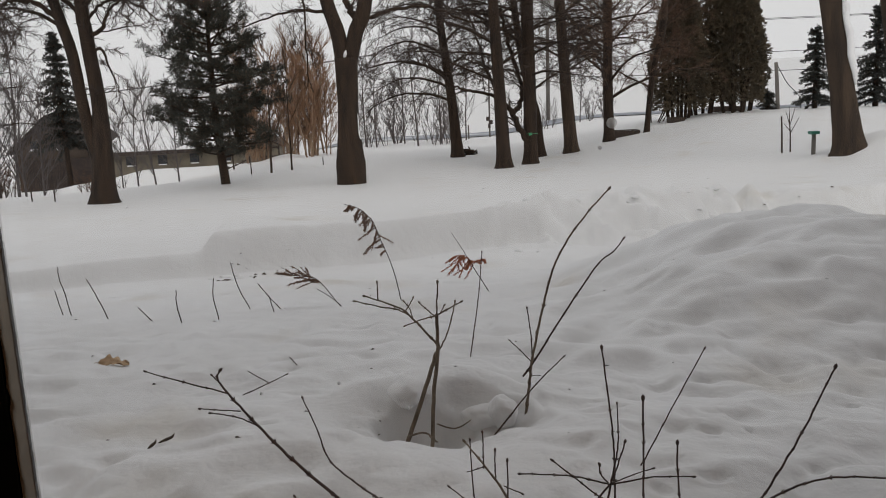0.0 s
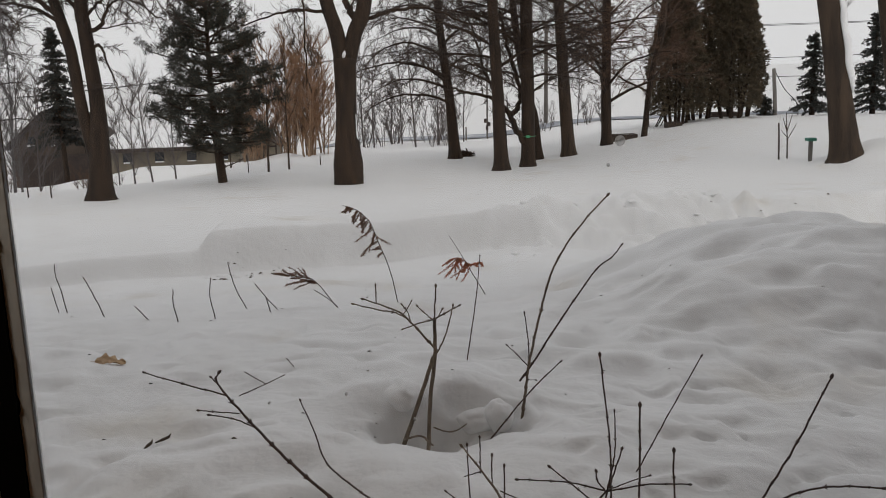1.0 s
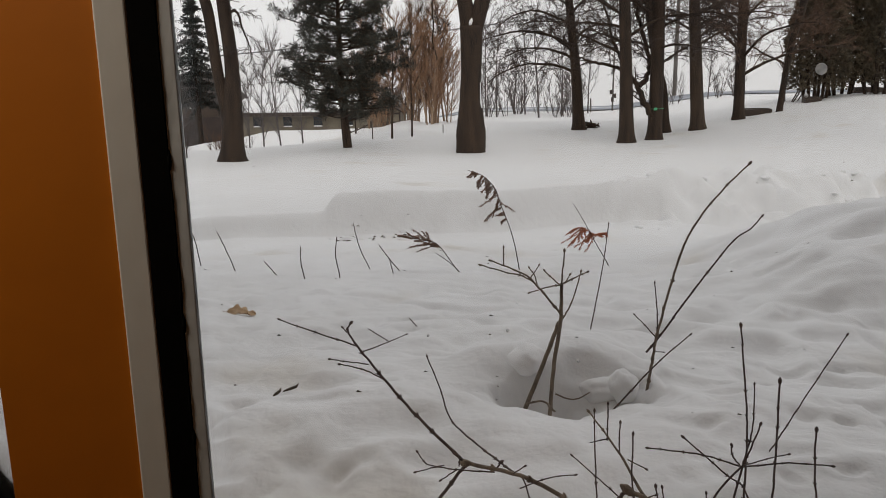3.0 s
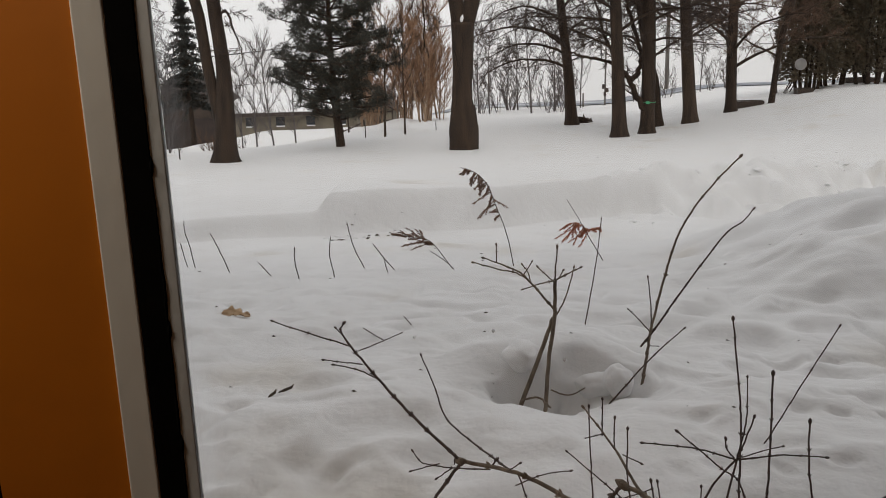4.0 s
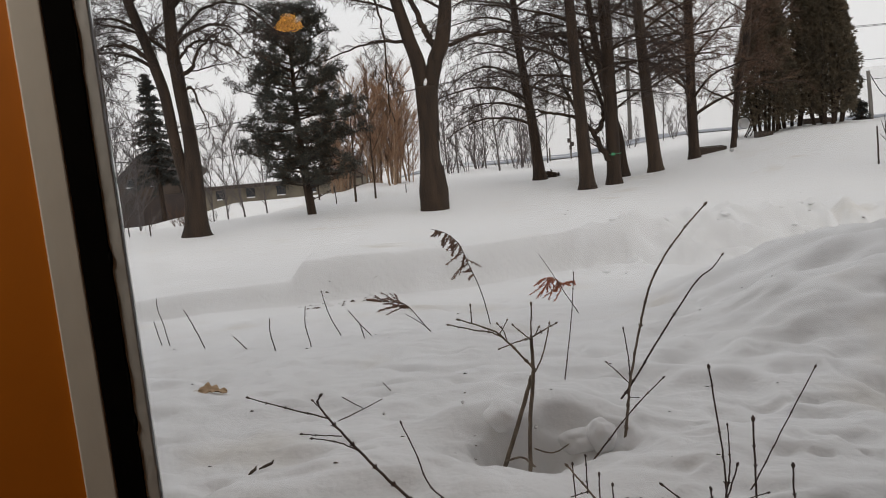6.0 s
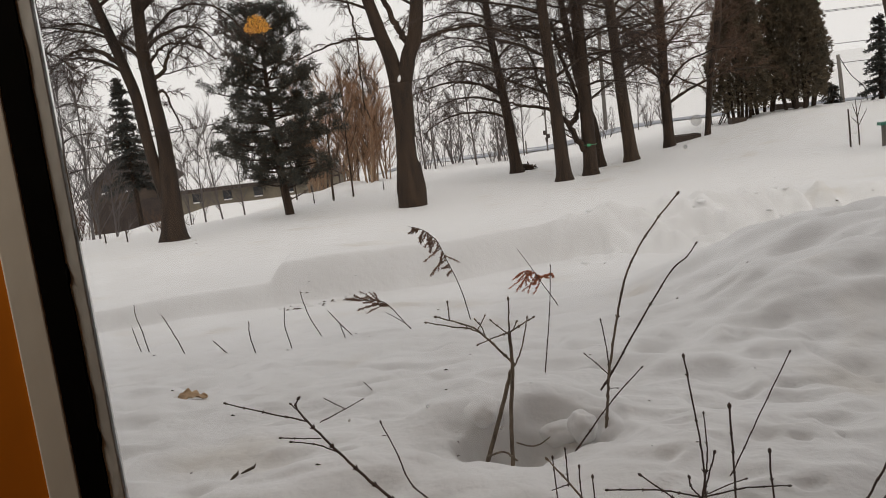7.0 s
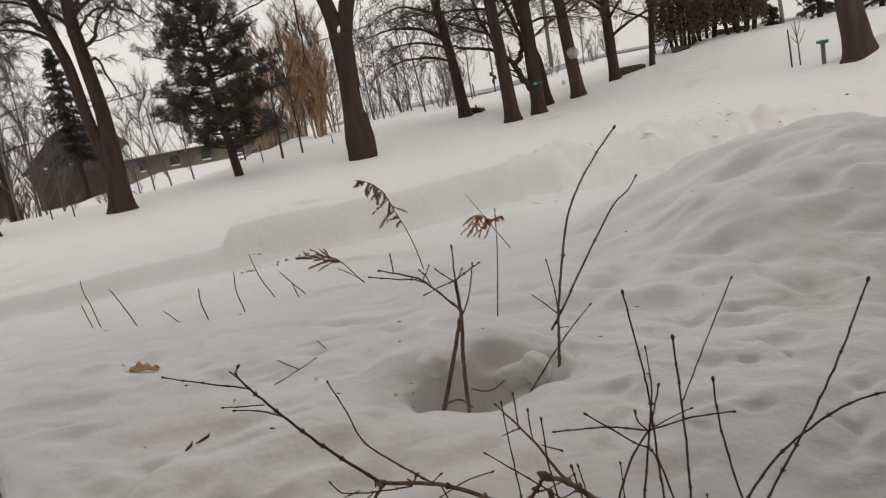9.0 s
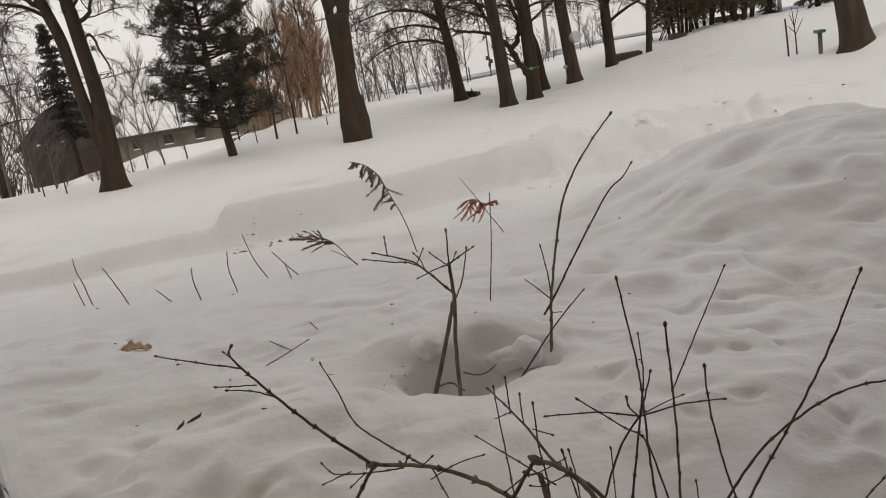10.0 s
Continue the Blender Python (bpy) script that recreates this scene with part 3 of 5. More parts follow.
cane(cut_shrub, "twig", [(0.204, 1.400, 0.801), (0.199, 1.410, 0.821), (0.187, 1.430, 0.895)], 0.0018, 0.0016)
cane(cut_shrub, "twig", [(0.206, 1.420, 0.794), (0.204, 1.430, 0.850), (0.199, 1.440, 0.889)], 0.0015, 0.0013)
cane(cut_shrub, "twig", [(0.142, 1.420, 0.866), (0.117, 1.420, 0.864), (0.079, 1.420, 0.840)], 0.0017, 0.0014)
cane(cut_shrub, "twig", [(0.185, 1.420, 0.853), (0.144, 1.420, 0.841), (0.124, 1.420, 0.845)], 0.0015, 0.0012)
cane(cut_shrub, "twig", [(0.128, 1.430, 0.858), (0.164, 1.440, 0.863), (0.191, 1.450, 0.869)], 0.0014, 0.0012)

budded_shrub = shrub("leafless shrub with budded upright twigs and level side shoots", (0.36, 1.40, 0.77))
cane(budded_shrub, "stem", [(0.337, 1.400, 0.727), (0.335, 1.420, 0.791), (0.338, 1.450, 0.881), (0.340, 1.460, 0.969), (0.336, 1.470, 1.050), (0.324, 1.480, 1.170)], 0.0025, 0.0016)
cane(budded_shrub, "stem", [(0.273, 1.380, 0.751), (0.290, 1.380, 0.822), (0.323, 1.400, 0.957), (0.337, 1.410, 1.020), (0.338, 1.420, 1.089)], 0.0028, 0.001)
cane(budded_shrub, "twig", [(0.320, 1.400, 0.951), (0.333, 1.400, 0.982), (0.347, 1.400, 1.028)], 0.0018, 0.0014)
cane(budded_shrub, "twig", [(0.320, 1.400, 0.951), (0.257, 1.380, 0.979), (0.164, 1.360, 0.998)], 0.0019, 0.0013)
cane(budded_shrub, "twig", [(0.320, 1.400, 0.951), (0.396, 1.400, 0.961), (0.464, 1.400, 0.958)], 0.0019, 0.0013)
cane(budded_shrub, "twig", [(0.322, 1.400, 0.953), (0.363, 1.420, 0.957), (0.405, 1.440, 0.958)], 0.0015, 0.0011)
cane(budded_shrub, "twig", [(0.320, 1.400, 0.951), (0.305, 1.400, 0.971), (0.303, 1.400, 0.989)], 0.0017, 0.0014)
cane(budded_shrub, "stem", [(0.218, 1.390, 0.761), (0.246, 1.390, 0.824), (0.282, 1.400, 0.900), (0.320, 1.400, 0.951)], 0.0024, 0.002, bud=False)
cane(budded_shrub, "stem", [(0.407, 1.550, 0.619), (0.407, 1.560, 0.696), (0.413, 1.570, 0.766), (0.419, 1.580, 0.882), (0.423, 1.600, 1.027)], 0.0027, 0.0021)
cane(budded_shrub, "stem", [(0.487, 1.400, 0.699), (0.468, 1.410, 0.772), (0.454, 1.420, 0.851), (0.448, 1.440, 0.927), (0.449, 1.450, 0.999)], 0.0022, 0.0018)
cane(budded_shrub, "stem", [(0.346, 1.300, 0.799), (0.333, 1.310, 0.854), (0.312, 1.320, 0.948), (0.284, 1.330, 0.970), (0.216, 1.340, 1.028)], 0.002, 0.0014)
cane(budded_shrub, "twig", [(0.263, 1.400, 0.763), (0.264, 1.400, 0.815), (0.266, 1.400, 0.902)], 0.0013, 0.0012)
cane(budded_shrub, "twig", [(0.402, 1.400, 0.737), (0.403, 1.400, 0.790), (0.402, 1.400, 0.816)], 0.0013, 0.0012)

leaning_shrub = shrub("leafless shrub with long leaning budded canes in snow", (0.62, 1.46, 0.77))
cane(leaning_shrub, "stem", [(0.463, 1.460, 0.654), (0.515, 1.470, 0.729), (0.577, 1.480, 0.819), (0.621, 1.490, 0.876), (0.694, 1.510, 0.983), (0.725, 1.520, 1.038), (0.758, 1.530, 1.096)], 0.003, 0.0019)
cane(leaning_shrub, "stem", [(0.418, 1.420, 0.688), (0.465, 1.430, 0.761), (0.539, 1.440, 0.840), (0.626, 1.450, 0.890), (0.689, 1.450, 0.914), (0.756, 1.450, 0.919), (0.826, 1.450, 0.912)], 0.003, 0.0018)
cane(leaning_shrub, "twig", [(0.653, 1.400, 0.691), (0.697, 1.400, 0.742), (0.724, 1.400, 0.769), (0.757, 1.400, 0.813)], 0.002, 0.0013)

pit_shrub = shrub("small forked shrub with grey-brown stems in a melted snow pit", (0.02, 2.30, 0.20), "pit_shrub")
cane(pit_shrub, "stem", [(-0.007, 2.300, 0.150), (-0.007, 2.300, 0.543), (-0.000, 2.300, 0.649), (0.011, 2.300, 0.795), (0.030, 2.300, 0.935)], 0.0072, 0.0062, bud=False)
cane(pit_shrub, "stem", [(-0.101, 2.330, 0.150), (-0.101, 2.330, 0.545), (-0.069, 2.330, 0.648), (-0.017, 2.320, 0.792), (0.023, 2.310, 0.911)], 0.0085, 0.0062, bud=False)
cane(pit_shrub, "branch", [(0.029, 2.300, 0.931), (0.030, 2.300, 1.022)], 0.006, 0.0052, bud=False)
cane(pit_shrub, "twig", [(0.029, 2.300, 1.019), (0.036, 2.300, 1.110)], 0.0026, 0.002)
cane(pit_shrub, "branch", [(0.027, 2.300, 0.937), (-0.042, 2.270, 1.031), (-0.078, 2.250, 1.063), (-0.153, 2.220, 1.101)], 0.004, 0.0018)
cane(pit_shrub, "twig", [(-0.042, 2.270, 1.031), (-0.075, 2.260, 1.052), (-0.115, 2.240, 1.065), (-0.177, 2.200, 1.094)], 0.0028, 0.0017)
cane(pit_shrub, "twig", [(-0.119, 2.230, 1.086), (-0.119, 2.230, 1.134)], 0.002, 0.0015)
cane(pit_shrub, "twig", [(-0.034, 2.270, 1.025), (-0.041, 2.260, 1.052), (-0.055, 2.260, 1.073)], 0.002, 0.0015)
cane(pit_shrub, "twig", [(-0.052, 2.270, 1.042), (-0.029, 2.260, 1.081)], 0.0018, 0.0013)
cane(pit_shrub, "twig", [(0.032, 2.300, 1.017), (0.007, 2.270, 1.022), (-0.054, 2.240, 1.011)], 0.0026, 0.0015)
cane(pit_shrub, "twig", [(0.026, 2.300, 1.015), (0.003, 2.330, 1.028), (-0.017, 2.350, 1.044)], 0.0026, 0.0017)
cane(pit_shrub, "twig", [(0.034, 2.300, 1.021), (0.061, 2.320, 1.030), (0.099, 2.350, 1.041)], 0.0028, 0.0016)
cane(pit_shrub, "twig", [(0.039, 2.300, 1.024), (0.052, 2.320, 1.041)], 0.002, 0.0016)
cane(pit_shrub, "twig", [(0.033, 2.300, 0.924), (0.060, 2.330, 0.969), (0.081, 2.350, 1.042)], 0.0026, 0.0016)
cane(pit_shrub, "root", [(-0.065, 2.250, 0.698), (-0.018, 2.220, 0.720), (0.014, 2.250, 0.680)], 0.0035, 0.003, bud=False)
# dark curve standing in for the shaded crack in the snow, not a root
cane(pit_shrub, "root", [(0.015, 2.400, 0.670), (0.065, 2.380, 0.662), (0.114, 2.400, 0.680)], 0.003, 0.002, bud=False)

tall_shrub = shrub("tall leafless shrub with two long bowed canes in snow", (0.28, 2.42, 0.70))
cane(tall_shrub, "stem", [(0.260, 2.420, 0.596), (0.272, 2.420, 0.690), (0.286, 2.420, 0.786), (0.293, 2.420, 0.842), (0.326, 2.420, 0.985), (0.358, 2.420, 1.099), (0.396, 2.420, 1.175), (0.453, 2.420, 1.252), (0.519, 2.420, 1.322)], 0.0052, 0.0022)
cane(tall_shrub, "stem", [(0.266, 2.420, 0.793), (0.298, 2.420, 0.836), (0.363, 2.420, 0.936), (0.432, 2.420, 1.038), (0.489, 2.420, 1.116), (0.529, 2.420, 1.145), (0.558, 2.420, 1.181)], 0.0036, 0.0017)
cane(tall_shrub, "twig", [(0.294, 2.420, 0.840), (0.292, 2.420, 0.917), (0.283, 2.420, 0.995)], 0.0022, 0.0015)
cane(tall_shrub, "twig", [(0.292, 2.420, 0.835), (0.263, 2.420, 0.869), (0.231, 2.420, 0.902)], 0.0022, 0.0014)
cane(tall_shrub, "twig", [(0.286, 2.420, 0.796), (0.313, 2.420, 0.794)], 0.0014, 0.0012)
cane(tall_shrub, "stem", [(0.137, 2.300, 0.627), (0.188, 2.320, 0.679), (0.282, 2.360, 0.774), (0.382, 2.400, 0.854)], 0.0033, 0.0016)

lone = shrub("thin straight upright brown stem standing in snow", (0.136, 2.951, 0.711), "single_stem", "twig")
cane(lone, "stem", [(0.133, 2.951, 0.689), (0.136, 2.951, 0.711), (0.166, 2.951, 0.886), (0.186, 2.951, 1.055)], 0.0028, 0.0014)

lone = shrub("thin slanting brown twig stuck in snow", (0.493, 1.877, 0.781), "single_stem", "twig")
cane(lone, "stem", [(0.480, 1.877, 0.759), (0.493, 1.877, 0.781), (0.545, 1.877, 0.882), (0.623, 1.877, 1.029)], 0.002, 0.0014)
stalk = shrub("thin dry dark stalk leaning out of the snow", (-2.080, 4.932, 0.414), "dry_stalk", "dry stalk", "dry stalks")
cane(stalk, "stem", [(-2.074, 4.932, 0.375), (-2.080, 4.932, 0.414), (-2.099, 4.932, 0.537), (-2.119, 4.932, 0.618), (-2.119, 4.932, 0.689)], 0.0038, 0.0028, bud=False)
stalk = shrub("thin dry dark stalk leaning out of the snow", (-2.165, 5.016, 0.401), "dry_stalk", "dry stalk", "dry stalks")
cane(stalk, "stem", [(-2.157, 5.016, 0.363), (-2.165, 5.016, 0.401), (-2.191, 5.016, 0.535)], 0.0038, 0.0028, bud=False)
stalk = shrub("thin dry dark stalk leaning out of the snow", (-1.770, 4.669, 0.445), "dry_stalk", "dry stalk", "dry stalks")
cane(stalk, "stem", [(-1.757, 4.669, 0.410), (-1.770, 4.669, 0.445), (-1.819, 4.669, 0.576), (-1.860, 4.669, 0.667)], 0.0038, 0.0028, bud=False)
stalk = shrub("thin dry dark stalk leaning out of the snow", (-1.374, 4.191, 0.546), "dry_stalk", "dry stalk", "dry stalks")
cane(stalk, "stem", [(-1.353, 4.191, 0.521), (-1.374, 4.191, 0.546), (-1.432, 4.191, 0.614)], 0.0038, 0.0028, bud=False)
stalk = shrub("thin dry dark stalk leaning out of the snow", (-1.240, 4.212, 0.544), "dry_stalk", "dry stalk", "dry stalks")
cane(stalk, "stem", [(-1.234, 4.212, 0.511), (-1.240, 4.212, 0.544), (-1.252, 4.212, 0.619), (-1.247, 4.212, 0.687)], 0.0038, 0.0028, bud=False)
stalk = shrub("thin dry dark stalk leaning out of the snow", (-1.081, 4.308, 0.518), "dry_stalk", "dry stalk", "dry stalks")
cane(stalk, "stem", [(-1.076, 4.308, 0.484), (-1.081, 4.308, 0.518), (-1.097, 4.308, 0.621), (-1.086, 4.308, 0.716)], 0.0038, 0.0028, bud=False)
stalk = shrub("thin dry dark stalk leaning out of the snow", (-0.996, 4.642, 0.469), "dry_stalk", "dry stalk", "dry stalks")
cane(stalk, "stem", [(-0.982, 4.642, 0.435), (-0.996, 4.642, 0.469), (-1.050, 4.642, 0.596), (-1.076, 4.642, 0.723)], 0.0038, 0.0028, bud=False)
stalk = shrub("thin dry dark stalk leaning out of the snow", (-0.822, 4.554, 0.489), "dry_stalk", "dry stalk", "dry stalks")
cane(stalk, "stem", [(-0.800, 4.554, 0.461), (-0.822, 4.554, 0.489), (-0.876, 4.554, 0.558), (-0.922, 4.554, 0.622)], 0.0038, 0.0028, bud=False)
stalk = shrub("thin dry dark stalk leaning out of the snow", (-0.836, 4.467, 0.501), "dry_stalk", "dry stalk", "dry stalks")
cane(stalk, "stem", [(-0.829, 4.467, 0.466), (-0.836, 4.467, 0.501), (-0.851, 4.467, 0.571)], 0.0038, 0.0028, bud=False)

plume_P1 = shrub("dried drooping brown seed plume on a bent stem", (-0.182, 4.570, 0.504), "seed_plume", "dried plant", "seed plumes")
cane(plume_P1, "stem", [(-0.173, 4.570, 0.449), (-0.182, 4.570, 0.504), (-0.216, 4.570, 0.676), (-0.275, 4.570, 0.838), (-0.308, 4.570, 0.927), (-0.372, 4.570, 0.989), (-0.443, 4.570, 1.016)], 0.0034, 0.0018, bud=False)

plume_P2 = shrub("dried brown seed plume bent low over the snow", (-0.501, 4.522, 0.496), "seed_plume", "dried plant", "seed plumes")
cane(plume_P2, "stem", [(-0.472, 4.522, 0.463), (-0.501, 4.522, 0.496), (-0.595, 4.522, 0.624), (-0.654, 4.522, 0.653), (-0.816, 4.522, 0.675)], 0.0034, 0.0018, bud=False)

plume_P3 = shrub("dried rust-red seed plume on a leaning stem", (0.282, 4.826, 0.481), "seed_plume", "dried plant", "seed plumes")
cane(plume_P3, "stem", [(0.296, 4.826, 0.453), (0.282, 4.826, 0.481), (0.235, 4.826, 0.561), (0.192, 4.826, 0.642), (0.105, 4.826, 0.794)], 0.0034, 0.0018, bud=False)

cane(plume_P2, "stem", [(-0.470, 4.60, 0.44), (-0.550, 4.56, 0.53), (-0.610, 4.522, 0.585)], 0.003, 0.002, bud=False)


def snow_clump(at, size, seed, name="snow_clump", label="rounded clump of old snow slumped in the melted pit", group="snow clumps", fine=4):
    """A rounded, crumbly clump of old snow, slumped into the pit."""
    rng = random.Random(seed)
    bm = bmesh.new()
    bmesh.ops.create_icosphere(bm, subdivisions=fine, radius=1.0)
    shift = Vector((rng.uniform(0, 50), rng.uniform(0, 50), rng.uniform(0, 50)))
    for v in bm.verts:
        n = v.co.normalized()
        swell = 1 + 0.26 * noise.noise(n * 1.1 + shift) + 0.10 * noise.noise(n * 2.4 + shift) + 0.02 * noise.noise(n * 8 + shift)
        v.co = Vector((at[0] + n.x * size[0] * swell, at[1] + n.y * size[1] * swell, at[2] + n.z * size[2] * swell))
    me = bpy.data.meshes.new(name)
    bm.to_mesh(me)
    bm.free()
    me.polygons.foreach_set("use_smooth", [True] * len(me.polygons))
    me.materials.append(SNOW)
    return tagged(new(name, me), label, "snow", group)


snow_clump((-0.065, 2.395, 0.775), (0.055, 0.075, 0.038), 1)
snow_clump((0.205, 2.395, 0.700), (0.038, 0.045, 0.05), 8)
snow_clump((0.15, 2.43, 0.675), (0.06, 0.05, 0.04), 12)
chunk_rng = random.Random(77)
for k in range(40):
    cx = chunk_rng.uniform(0.7, 3.5) if k < 28 else chunk_rng.uniform(-1.95, -1.55)
    cy = float(bank_y(np.array([cx]))[0]) + (chunk_rng.uniform(-0.75, 0.35) if k < 28 else chunk_rng.uniform(-0.45, -0.15))
    size = chunk_rng.uniform(0.015, 0.042) if k < 28 else chunk_rng.uniform(0.015, 0.035)
    shape = (size * chunk_rng.uniform(0.9, 1.7), size * chunk_rng.uniform(0.8, 1.3), size * chunk_rng.uniform(0.5, 0.9))
    snow_clump((cx, cy, level(cx, cy) - shape[2] * 0.3), shape, 200 + k, "snow_chunk", "broken chunk of snow by the trodden bank", "snow chunks", 3)


def seed_plume(owner, line, mat, branches, length, droop, seed, sag=0.07):
    """Drooping side branchlets crowded with small seed heads."""
    rng = random.Random(seed)
    axis = spline(line, 10)
    for k in range(branches):
        t = 0.9 * (k + rng.random()) / branches
        p = axis[min(int(t * (len(axis) - 1)), len(axis) - 1)]
        ahead = (axis[-1] - axis[0]).normalized()
        reach = length * (0.45 + 0.55 * math.sin(math.pi * min(1, 0.25 + 0.75 * t))) * rng.uniform(0.35, 1.2) * (1 - 0.4 * t)
        d = (ahead * rng.uniform(0.1, 0.5) + droop + Vector((rng.uniform(-0.75, 0.9), rng.uniform(-0.8, 0.8), rng.uniform(-0.4, 0.5)))).normalized()
        pts = [p]
        for s in range(7):
            d = (d + Vector((rng.uniform(-0.14, 0.14), rng.uniform(-0.14, 0.14), rng.uniform(-0.1, 0.1) - sag))).normalized()
            pts.append(pts[-1] + d * (reach / 7))
        b = Build()
        b.tube(pts, [0.0012] * 8, 4)
        for i in range(1, 8):
            for _ in range(8):
                q = pts[i - 1].lerp(pts[i], rng.random())
                o = Vector((rng.uniform(-1, 1), rng.uniform(-1, 1), rng.uniform(-0.9, 0.5))).normalized()
                b.knot(q + o * rng.uniform(0.002, 0.006), o * 0.8 + d * 0.6, rng.uniform(0.0012, 0.0022), rng.uniform(0.007, 0.015), 4)
        part("branchlet", b, mat, owner)


seed_plume(plume_P1, [(-0.269, 4.570, 0.822), (-0.308, 4.570, 0.927), (-0.372, 4.570, 0.989), (-0.437, 4.570, 1.015)], SEED, 22, 0.125, Vector((-0.4, 0, -0.7)), 1)
seed_plume(plume_P1, [(-0.247, 4.570, 0.763), (-0.265, 4.570, 0.809)], SEED, 3, 0.10, Vector((-0.6, 0, -0.7)), 4)
seed_plume(plume_P2, [(-0.590, 4.522, 0.620), (-0.654, 4.522, 0.653), (-0.801, 4.522, 0.673)], SEED, 17, 0.15, Vector((-0.9, 0, 0.05)), 2, 0.01)
seed_plume(plume_P3, [(0.223, 4.826, 0.621), (0.173, 4.826, 0.662), (0.111, 4.826, 0.663)], SEED_RED, 17, 0.18, Vector((-0.45, 0, -0.75)), 3)
seed_plume(plume_P3, [(0.197, 4.826, 0.616), (0.256, 4.826, 0.634), (0.292, 4.826, 0.621)], SEED_RED, 5, 0.10, Vector((0.6, 0, 0.1)), 5)

# bits lying on the snow
for at, group_pts in ((0, [(-0.588, 2.63), (-0.524, 2.734), (-0.477, 2.794)]), (1, [(-0.629, 2.902), (-0.528, 2.737)]), (2, [(-0.512, 3.057), (-0.472, 2.959)])):
    p = [Vector((x, y, level(x, y) + 0.012)) for x, y in group_pts]
    fallen = shrub("thin broken twig lying on the snow", p[0], "fallen_twig", "twig", "fallen twigs")
    cane(fallen, "stem", [tuple(q) for q in p], 0.0022, 0.0015)


def oak_leaf(at, size, turn):
    """A curled, lobed dead leaf with a short stalk."""
    leaf = thing("dead_leaf", at, "curled tan dead oak leaf lying on snow", "leaf")
    bm = bmesh.new()
    rows = []
    for i in range(25):
        t = i / 24
        half = (0.12 + 0.30 * math.sin(math.pi * min(1, t * 1.05)) ** 0.8) * (0.8 + 0.24 * math.cos(t * 22))
        if i in (0, 24):
            half = 0.015
        row = []
        for k in range(-3, 4):
            u = k / 3
            z = 0.10 * abs(u) ** 1.5 * half * 2 + 0.07 * math.sin(t * 5 + u) + 0.03 * math.sin(u * 5 + t * 9)
            row.append(bm.verts.new(((t - 0.5) * size, u * half * size, (z + 0.06) * size)))
        rows.append(row)
    for a, c in zip(rows, rows[1:]):
        for k in range(6):
            bm.faces.new((a[k], a[k + 1], c[k + 1], c[k]))
    me = bpy.data.meshes.new("blade")
    bm.to_mesh(me)
    me.materials.append(DEAD_LEAF)
    me.polygons.foreach_set("use_smooth", [True] * len(me.polygons))
    blade = new("blade", me)
    blade.parent, blade.rotation_euler = leaf, (0.18, 0.06, turn)
    blade.modifiers.new("thickness", "SOLIDIFY").thickness = 0.0012
    d = Build()
    way = Vector((math.cos(turn), math.sin(turn), 0))
    d.tube([at + way * (size * s) + Vector((0, 0, 0.008 + h)) for s, h in ((-0.5, 0.004), (-0.6, 0.006), (-0.72, 0.0))], [0.0012, 0.001, 0.0014], 5)
    part("stalk", d, DEAD_LEAF, leaf)


oak_leaf(Vector((-1.15, 3.08, level(-1.15, 3.08) + 0.004)), 0.105, 0.15)
for x, y, s in ((-0.70, 2.21, 0.017), (-0.728, 2.175, 0.007)):
    bit = thing("bark_scrap", (x, y, level(x, y)), "small dark bark scrap lying on snow", "bark scrap", "bark scraps")
    d = Build()
    z = level(x, y) + 0.004
    d.tube([Vector((x - s, y - 0.01, z)), Vector((x, y, z + 0.004)), Vector((x + s * 0.8, y + 0.012, z + 0.006)), Vector((x + s, y + 0.02, z + 0.012))], [0.002, 0.0045, 0.0042, 0.0015], 6, True, 0.3, random.Random(3))
    part("flake", d, CHIP, bit)

rng = random.Random(21)
chips = Build()
for k in range(125):
    y = 2.0 * (18.0 / 2.0) ** rng.random()
    x = rng.uniform(-0.42, 0.46) * y
    if k < 46:
        x = rng.uniform(-1.85, -1.25) if k < 30 else rng.uniform(3.4, 4.6)
        y = 8.15 + 0.36 * x + rng.uniform(-0.45, 0.1)
    s = rng.uniform(0.0012, 0.0036) * (1 + y * 0.16) * (1.6 if k < 46 else 1)
    z = level(x, y)
    a = rng.uniform(-0.6, 0.6)
    d = Vector((math.cos(a), math.sin(a) * 0.6, 0))
    chips.tube([Vector((x, y, z)) - d * s, Vector((x, y, z + s * 0.4)), Vector((x, y, z)) + d * s * rng.uniform(1, 3)], [s * 0.3, s * 0.6, s * 0.2], 5)
for k in range(90):
    x, y = rng.gauss(-0.03, 0.055), rng.gauss(2.31, 0.03)
    s, z = rng.uniform(0.001, 0.004), level(x, y)
    a = rng.uniform(0, 6.28)
    d = Vector((math.cos(a), math.sin(a), 0))
    chips.tube([Vector((x, y, z)) - d * s, Vector((x, y, z + s * 0.4)), Vector((x, y, z)) + d * s * rng.uniform(1, 3)], [s * 0.3, s * 0.6, s * 0.2], 5)
solid("litter", chips, CHIP, "dark seed and bark crumbs scattered over snow", "litter", "stuff")


# ---- trees ----
def shoot(rng, p, d, length, n, lift, wobble):
    """A wavering line of n steps that bends up or down by lift."""
    pts = [p]
    for _ in range(n):
        d = (d + Vector((rng.uniform(-wobble, wobble), rng.uniform(-wobble, wobble), rng.uniform(-wobble, wobble) + lift))).normalized()
        pts.append(pts[-1] + d * (length / n))
    return pts


